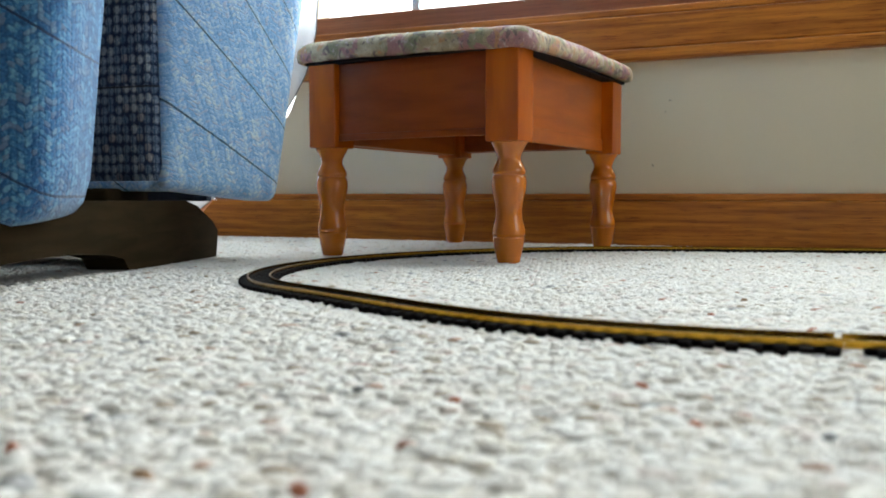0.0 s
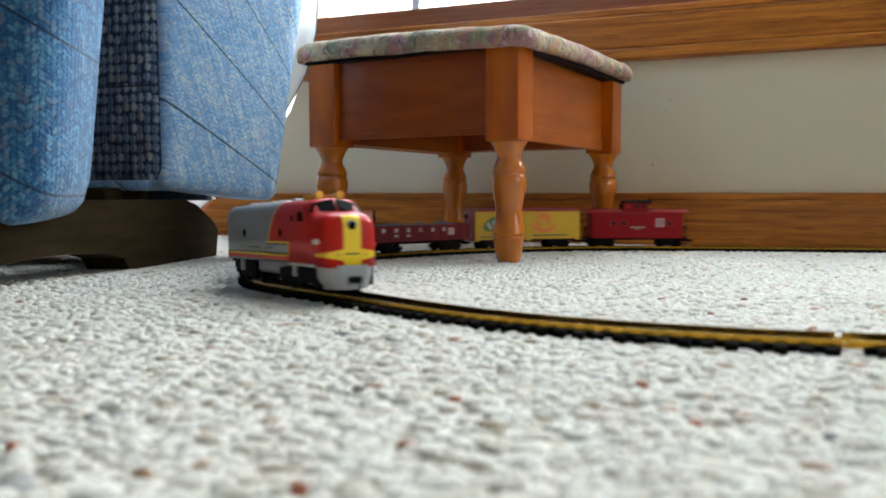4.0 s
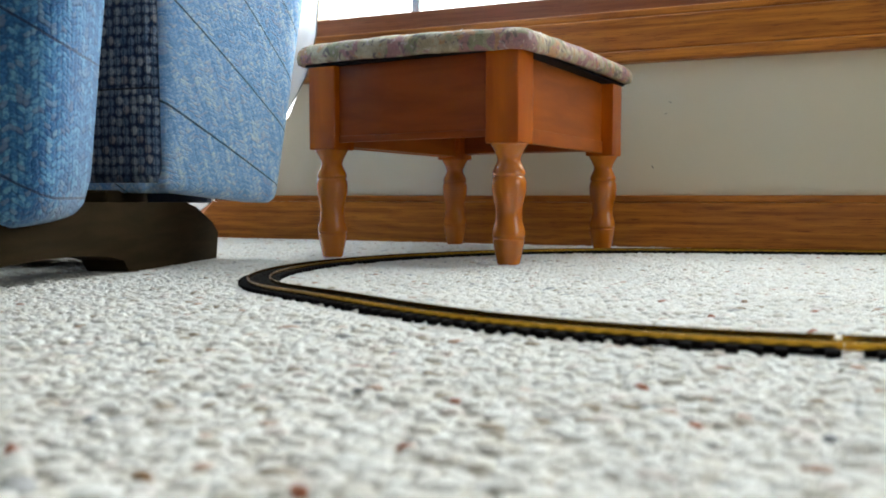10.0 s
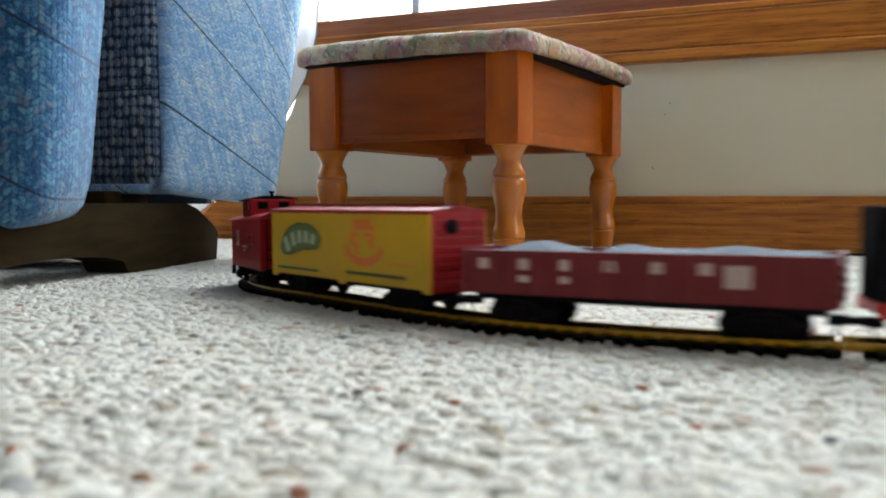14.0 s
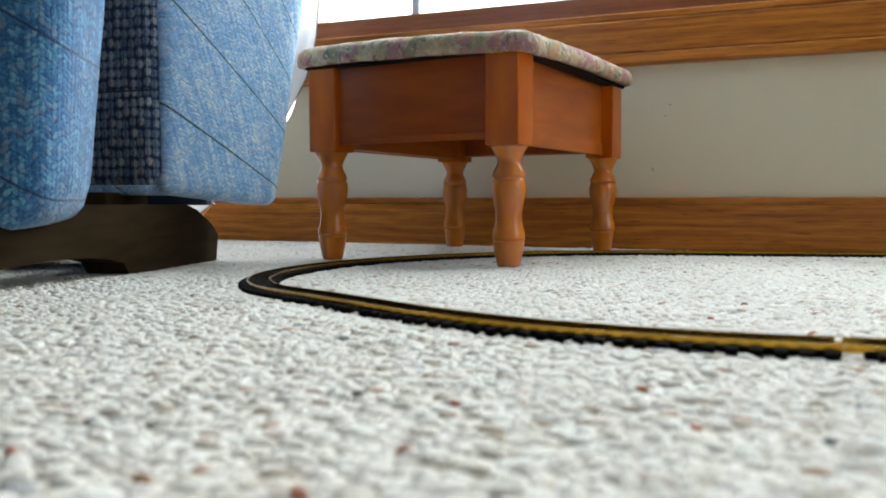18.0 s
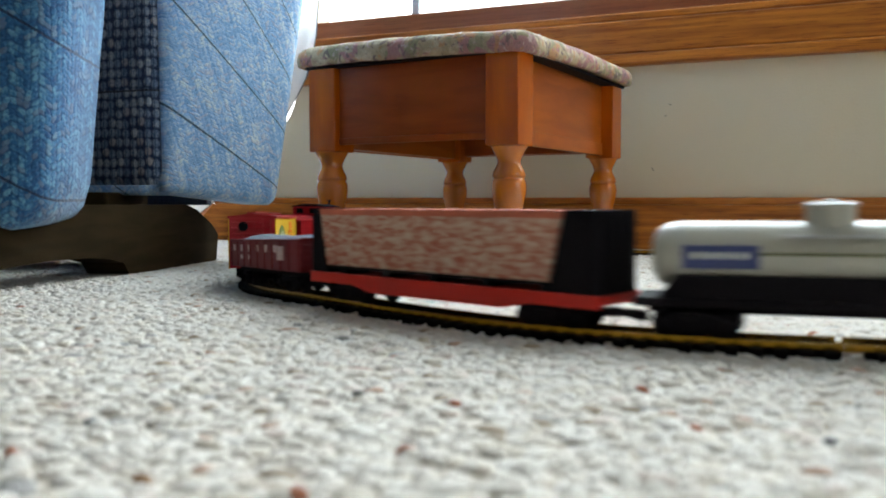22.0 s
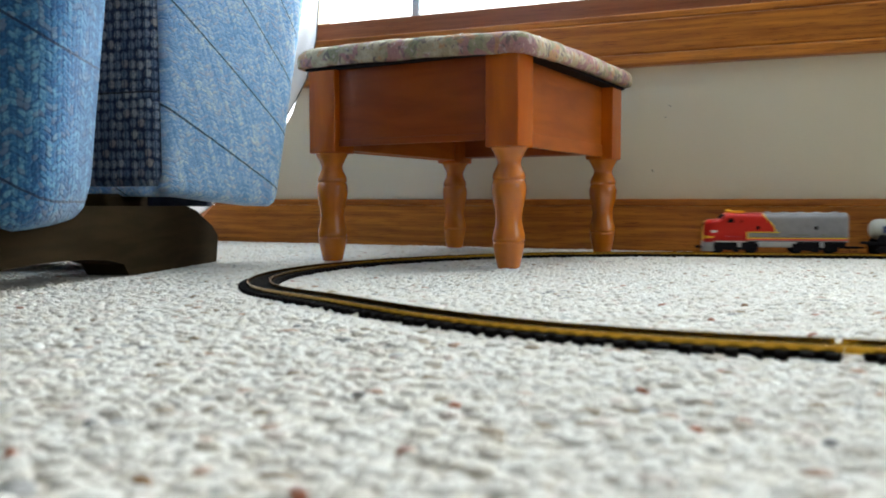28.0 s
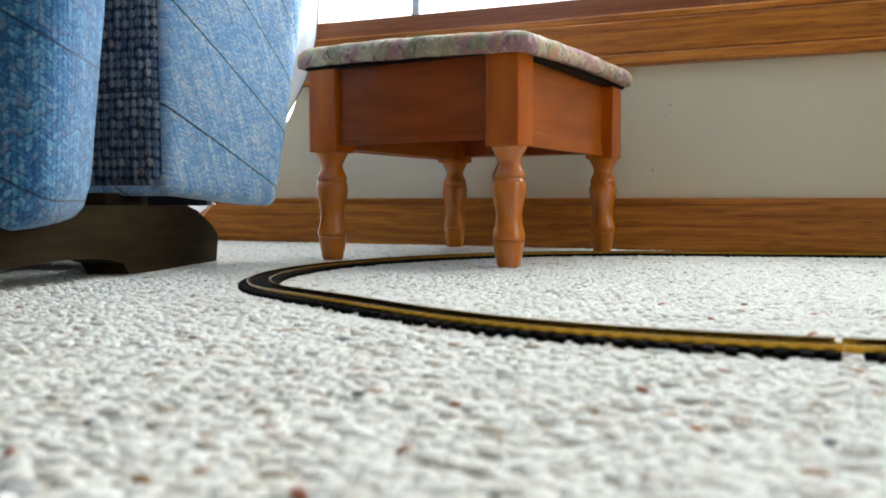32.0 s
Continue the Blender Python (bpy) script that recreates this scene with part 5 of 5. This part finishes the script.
def gondola(back):
    L = 0.143
    c = thing("toy_gondola", "maroon toy gondola car with grey gravel load", "train car", group="train cars")
    W, X = 0.0165, 0.0675
    for s in (1, -1):
        part("side", box(-X, X, *sorted((s * (W - 0.0012), s * W)), 0.0128, 0.0305, 0.0003, 1), M_MAROON, c, "maroon side")
        part("top_rail", box(-X, X, *sorted((s * (W - 0.0018), s * (W + 0.0005))), 0.0300, 0.0312), M_MAROON, c)
        for k, x in enumerate(-X + 0.0100 + 0.0168 * i for i in range(6)):
            xx = -x * s
            strip("lettering", c, M_CABPALE, xx - 0.0022, xx + 0.0022, s, W, 0.0234, 0.0278, "white block letter")
            if k in (1, 2):
                strip("lettering", c, M_CABPALE, xx - 0.0022, xx + 0.0022, s, W, 0.0182, 0.0210)
        for x in np.linspace(-X + 0.003, X - 0.003, 10):
            part("rib", box(x - 0.0007, x + 0.0007, *sorted((s * W, s * (W + 0.0007))), 0.0132, 0.0300), M_MAROON, c)
        part("end_wall", box(*sorted((s * (X - 0.0012), s * X)), -W + 0.0012, W - 0.0012, 0.0128, 0.0318), M_MAROON, c)
        for z in (0.0165, 0.0200, 0.0235, 0.0270):
            part("end_rib", box(*sorted((s * X, s * (X + 0.0012))), -W + 0.001, W - 0.001, z, z + 0.0014, 0.0003, 1), M_MAROON, c)
        strip("data_panel", c, M_CABPALE, -s * 0.0370 - 0.0042, -s * 0.0370 + 0.0042, s, W, 0.0190, 0.0272, "white data panel", 0.0012)
    part("floor", box(-X, X, -W + 0.001, W - 0.001, 0.0128, 0.0145), M_MAROON, c)
    part("underframe", box(-X + 0.004, X - 0.004, -0.0110, 0.0110, 0.0098, 0.0130), M_BLACK, c)
    # gravel heaped along the car
    bm = bmesh.new()
    nx, ny = 70, 17
    xs, ys = np.linspace(-X + 0.0013, X - 0.0013, nx), np.linspace(-W + 0.0013, W - 0.0013, ny)
    rows = []
    for x in xs:
        row = []
        for y in ys:
            e = max(0, 1 - (y / W) ** 2) * max(0.05, 0.62 + 0.40 * noise.noise((x * 60, 0.5, 1.5)) + 0.34 * math.cos(x * 165 + 0.5))
            z = 0.0290 + 0.0052 * e ** 0.8 * min(1, (X - abs(x)) / 0.010) + 0.0007 * noise.noise((x * 700, y * 700, 3))
            row.append(bm.verts.new((x, y, z)))
        rows.append(row)
    for a, d in zip(rows, rows[1:]):
        for i in range(ny - 1):
            bm.faces.new((a[i], d[i], d[i + 1], a[i + 1]))
    bmesh.ops.recalc_face_normals(bm, faces=bm.faces)
    tagged(part("gravel_load", bm, M_COAL, c, "heaped grey gravel", True), kind="stuff")
    stretch(c, 1.09)
    register(c, back, L * 1.09, 0.047)


def arc_band(c, name, mat, cx, cz, rx, rz, a0, a1, thick, side, half, label="", proud=0.0005, n=12):
    """A bent band on a car's side: part of an ellipse with rounded look."""
    top, bot = [], []
    for i in range(n + 1):
        a = a0 + (a1 - a0) * i / n
        k = thick * (math.sin(math.pi * (0.10 + 0.80 * i / n))) ** 0.5
        top.append((cx + (rx + k) * math.cos(a), cz + (rz + k) * math.sin(a)))
        bot.append((cx + (rx - k) * math.cos(a), cz + (rz - k) * math.sin(a)))
    return part(name, prism(top + bot[::-1], *sorted((side * (half - 0.0002), side * (half + proud)))), mat, c, label)


def bean_line(t):
    """The bent middle line of the boxcar's crest: place along the side, height and slope."""
    x = 0.0577 - 0.0387 * t
    return x, 0.0240 + 0.0290 * t - 0.0240 * t * t, math.atan((0.0290 - 0.0480 * t) / 0.0387)


def bean(c, name, mat, f, thick, side, half, label, proud, n=18):
    """A bent capsule on a car's side, blunt at both ends."""
    top, bot = [], []
    for i in range(n + 1):
        t = i / n
        x, z, a = bean_line(t)
        k = thick * max(0.12, 1 - abs(2 * t - 1) ** 3.2) ** 0.5 * (0.92 if t > 0.5 else 1.0)
        top.append((f * (x + k * math.sin(a)), z + k * math.cos(a)))
        bot.append((f * (x - k * math.sin(a)), z - k * math.cos(a)))
    return part(name, prism(top + bot[::-1], *sorted((side * (half - 0.0002), side * (half + proud)))), mat, c, label)


def boxcar(back):
    L = 0.145
    c = thing("toy_boxcar", "yellow toy boxcar with red roof and ends", "train car", group="train cars")
    W, X = 0.0170, 0.0690
    part("body", box(-X + 0.0012, X - 0.0012, -W + 0.0008, W - 0.0008, 0.0110, 0.0462), M_ROOFRED, c, "red body core")
    for s in (1, -1):
        part("side_panel", prism([(-X, 0.0095), (-X + 0.005, 0.0095), (-X + 0.006, 0.0112), (-0.003, 0.0112), (-0.002, 0.0095), (0.003, 0.0095), (0.004, 0.0112), (X - 0.006, 0.0112), (X - 0.005, 0.0095), (X, 0.0095), (X, 0.0458), (-X, 0.0458)],
                                 *sorted((s * (W - 0.0008), s * W))), M_BOXYELLOW, c, "bright yellow side panel")
        f = s  # lettering reads from left to right on both sides
        bean(c, "crest", M_PICKLE, f, 0.0080, s, W, "green bean-shaped crest", 0.0003)
        bean(c, "crest", M_LEAF, f, 0.0069, s, W, "lighter green crest face", 0.0005)
        for k in range(5):
            x, z, a = bean_line(0.16 + 0.17 * k)
            part("lettering", box(-0.0018, 0.0018, -0.0003, 0.0003, -0.0043 + 0.0004 * k, 0.0043 - 0.0004 * k), M_PALEGREEN, c, "", False, pose(f * x, s * (W + 0.0005), z, 0, f * math.degrees(a), 0))
        strip("lettering", c, M_PICKLE, *sorted((f * 0.062, f * 0.021)), s, W, 0.0140, 0.0154, "dark lettering bar")
        strip("lettering", c, M_DARKLETTER, *sorted((f * -0.005, f * -0.052)), s, W, 0.0150, 0.0166, "dark lettering bar")
        strip("lettering", c, M_EMBLEM, *sorted((f * -0.040, f * -0.058)), s, W, 0.0215, 0.0221, "orange lettering bar")
        # round emblem in two blocks with a scroll under it
        for dx, dz, w, h in ((-0.0055, 0.0350, 0.0030, 0.0008), (-0.0070, 0.0325, 0.0010, 0.0040), (-0.0055, 0.0300, 0.0030, 0.0008), (-0.0042, 0.0278, 0.0010, 0.0040), (0.0030, 0.0350, 0.0046, 0.0008), (0.0046, 0.0318, 0.0011, 0.0060), (0.0, 0.0385, 0.0110, 0.0012), (-0.0012, 0.0412, 0.0090, 0.0012)):
            xx = f * -0.0200 - f * dx * 1.35
            strip("emblem", c, M_EMBLEM, xx - w * 0.72 - 0.0007, xx + w * 0.72 + 0.0007, s, W, dz - h / 2 - 0.0003, dz + h / 2 + 0.0010, "orange emblem")
        arc_band(c, "emblem", M_EMBLEM, f * -0.0200, 0.0325, 0.0155, 0.0110, radians(195), radians(345), 0.0022, s, W, "orange scroll")
        part("eave", box(-X - 0.0004, X + 0.0004, *sorted((s * (W - 0.001), s * (W + 0.0006))), 0.0456, 0.0470, 0.0003, 1), M_CABROOF, c)
        part("end_panel", box(*sorted((s * (X - 0.0014), s * (X + 0.0002))), -W + 0.0008, W - 0.0008, 0.0100, 0.0466), M_ROOFRED, c, "red end panel")
        for k in range(8):
            z = 0.0135 + k * 0.0040
            part("end_rib", box(*sorted((s * X, s * (X + 0.0012))), -W + 0.0022, W - 0.0022, z, z + 0.0018, 0.0005, 2), M_ROOFRED, c)
        bm = bmesh.new()
        for y in (0.008, 0.013):
            tube((s * (X + 0.0018), y, 0.012), (s * (X + 0.0018), y, 0.046), 0.0004, 5, bm)
        for z in np.linspace(0.015, 0.043, 7):
            tube((s * (X + 0.0018), 0.008, z), (s * (X + 0.0018), 0.013, z), 0.0003, 5, bm)
        part("end_ladder", bm, M_ROOFRED, c)
        part("brake_wheel", lathe([(0.0035, -0.0004), (0.0035, 0.0004), (0.0010, 0.0006)], 14), M_BLACK, c, "", True, pose(s * (X + 0.0022), -0.006, 0.040, 0, 90, 0)) if s > 0 else None
    part("roof", prism([(-W - 0.0006, 0.0466), (W + 0.0006, 0.0466), (W + 0.0004, 0.0474), (0.002, 0.0492), (-0.002, 0.0492), (-W - 0.0004, 0.0474)], -X - 0.0005, X + 0.0005), M_CABROOF, c, "red pitched roof", False, pose(0, 0, 0, 0, 0, 90))
    part("roof_walk", box(-X - 0.003, X + 0.003, -0.0030, 0.0030, 0.0496, 0.0505), M_CABROOF, c, "red roof walk")
    for k in range(9):
        x = -0.060 + k * 0.015
        part("roof_seam", prism([(-W, 0.0473), (W, 0.0473), (0.002, 0.0496), (-0.002, 0.0496)], x - 0.0004, x + 0.0004), M_ROOFRED, c, "", False, pose(0, 0, 0, 0, 0, 90))
    part("underframe", box(-X + 0.003, X - 0.003, -0.0125, 0.0125, 0.0088, 0.0112), M_BLACK, c)
    stretch(c, 1.06)
    register(c, back, L * 1.06, 0.047)


def caboose(back):
    L = 0.138
    c = thing("toy_caboose", "red toy caboose with cupola and end platforms", "train car", group="train cars")
    W, X = 0.0165, 0.0600
    part("body", box(-X, X, -W, W, 0.0110, 0.0440, 0.0004, 1), M_CABRED, c, "red body")
    rr = [(x, z) for x, z in ((-W - 0.0016, 0.0432), (-W - 0.0016, 0.0442), (-0.012, 0.0464), (-0.005, 0.0476), (0.005, 0.0476), (0.012, 0.0464), (W + 0.0016, 0.0442), (W + 0.0016, 0.0432))]
    part("roof", prism(rr, -0.0685, 0.0685), M_CABROOF, c, "red curved roof with long overhangs", False, pose(0, 0, 0, 0, 0, 90))
    for s in (1, -1):
        part("roof_walk", box(*sorted((s * 0.0210, s * 0.0695)), -0.0028, 0.0028, 0.0480, 0.0488), M_CABROOF, c)
        part("platform", box(*sorted((s * X, s * 0.0665)), -0.0145, 0.0145, 0.0100, 0.0120), M_BLACK, c, "black end platform")
        for z in (0.0180, 0.0240):
            part("rail", tube((s * 0.0655, -0.0135, z), (s * 0.0655, 0.0135, z), 0.0005, 6), M_BLACK, c)
        for y, top in ((-0.0135, 0.0435), (-0.0045, 0.0240), (0.0045, 0.0240), (0.0135, 0.0435)):
            part("rail_post", tube((s * 0.0655, y, 0.0120), (s * 0.0655, y, top), 0.0005, 6), M_BLACK, c)
        part("end_door", box(*sorted((s * (X - 0.0002), s * (X + 0.0004))), -0.0040, 0.0040, 0.0125, 0.0380), M_ROOFRED, c)
        part("brake_wheel", lathe([(0.0032, -0.0004), (0.0032, 0.0004), (0.0009, 0.0006)], 14), M_BLACK, c, "", True, pose(s * 0.0662, 0.006, 0.0255))
        for y in (-0.0150, 0.0150):
            bm = box(*sorted((s * 0.0605, s * 0.0660)), y - 0.0014, y + 0.0014, 0.0042, 0.0052)
            for x in (0.0606, 0.0648):
                box(*sorted((s * x, s * (x + 0.0010))), y - 0.0010, y + 0.0010, 0.0045, 0.0105, 0, 1, bm)
            part("step", bm, M_BLACK, c, "black step")
    for s in (1, -1):
        f = -1
        for x in (f * 0.0425, f * -0.0180, f * -0.0315):
            w = part("window", box(x - 0.0036, x + 0.0036, *sorted((s * (W - 0.0003), s * (W + 0.0006))), 0.0265, 0.0335, 0.0003, 1), M_ROOFRED, c, "red window frame")
            part("pane", box(x - 0.0026, x + 0.0026, *sorted((s * (W + 0.0002), s * (W + 0.0008))), 0.0274, 0.0326), M_CABDARK, w)
        strip("data_panel", c, M_CABPALE, f * 0.0300 - 0.0058, f * 0.0300 + 0.0058, s, W, 0.0255, 0.0365, "white square panel")
        for z in (0.0285, 0.0310, 0.0335):
            strip("panel_line", c, M_CABRED, f * 0.0300 - 0.0044, f * 0.0300 + 0.0044, s, W + 0.0002, z, z + 0.0004)
        strip("lettering", c, M_CABPALE, *sorted((f * 0.010, f * -0.009)), s, W, 0.0246, 0.0260, "pale lettering bar")
        strip("lettering", c, M_CABPALE, *sorted((f * 0.004, f * -0.003)), s, W, 0.0222, 0.0234, "pale lettering bar")
        for z in (0.0408, 0.0150):
            strip("trim_strip", c, M_CABRED, -X, X, s, W, z, z + 0.0008)
    # cupola
    part("cupola", box(-0.0140, 0.0180, -0.0150, 0.0150, 0.0440, 0.0565, 0.0004, 1), M_CABRED, c, "red cupola")
    part("cupola_roof", prism([(-0.0168, 0.0562), (-0.0168, 0.0570), (-0.006, 0.0590), (0.006, 0.0590), (0.0168, 0.0570), (0.0168, 0.0562)], -0.0160, 0.0200), M_BLACK, c, "dark cupola roof", False, pose(0, 0, 0, 0, 0, 90) @ pose(0, 0, 0))
    for s in (1, -1):
        for x in (-0.0085, 0.0000, 0.0115):
            part("cupola_window", box(x - 0.0026, x + 0.0026, *sorted((s * 0.0148, s * 0.0154)), 0.0498, 0.0550), M_CABDARK if x != 0.0115 else M_ROOFRED, c, "dark cupola window")
    for x, d in ((0.0180, 1), (-0.0140, -1)):
        for y in (-0.007, 0.007):
            part("cupola_window", box(*sorted((x - d * 0.0002, x + d * 0.0005)), y - 0.0035, y + 0.0035, 0.0500, 0.0548), M_GLASS_DARK, c, "dark cupola window")
    bm = tube((0, 0, 0.0450), (0, 0, 0.0622), 0.0011, 10)
    tube((0, 0, 0.0622), (0, 0, 0.0636), 0.0020, 10, bm)
    part("smokestack", bm, M_BLACK, c, "black smokestack", False, pose(-0.0190, 0.0060, 0))
    part("underframe", box(-0.0640, 0.0640, -0.0120, 0.0120, 0.0088, 0.0112), M_BLACK, c)
    stretch(c, 0.97)
    register(c, back, L * 0.97, 0.0435)


# each car at its distance behind the nose
locomotive(0.0)
tank_car(0.1905)
lumber_car(0.3342)
gondola(0.5208)
boxcar(0.6813)
caboose(0.8440)


def car_pose(s, half):
    xa, ya, _ = on_ride(s + half)
    xb, yb, _ = on_ride(s - half)
    za, zb = ground_z(xa, ya) + RAIL_TOP, ground_z(xb, yb) + RAIL_TOP
    d = Vector((xa - xb, ya - yb, za - zb))
    turn = d.to_track_quat("X", "Z").to_matrix().to_4x4()
    return Matrix.Translation(((xa + xb) / 2, (ya + yb) / 2, (za + zb) / 2)) @ turn, math.atan2(d.y, d.x)


def motions():
    times = [i / 10 for i in range(0, 321)]
    for car, mid, half, trucks in CARS:
        rows, turns = [], [[] for _ in trucks]
        for t in times:
            s = nose_at(t) - mid
            m, yaw = car_pose(s, half)
            rows.append((t, m))
            for k, (truck, side) in enumerate(trucks):
                h = on_ride(s + side * half)[2] - yaw
                h = (h + math.pi) % (2 * math.pi) - math.pi
                turns[k].append((t, pose(side * half, 0, 0, 0, 0, math.degrees(h))))
        walk(car, rows)
        for (truck, _), r in zip(trucks, turns):
            walk(truck, r)


motions()
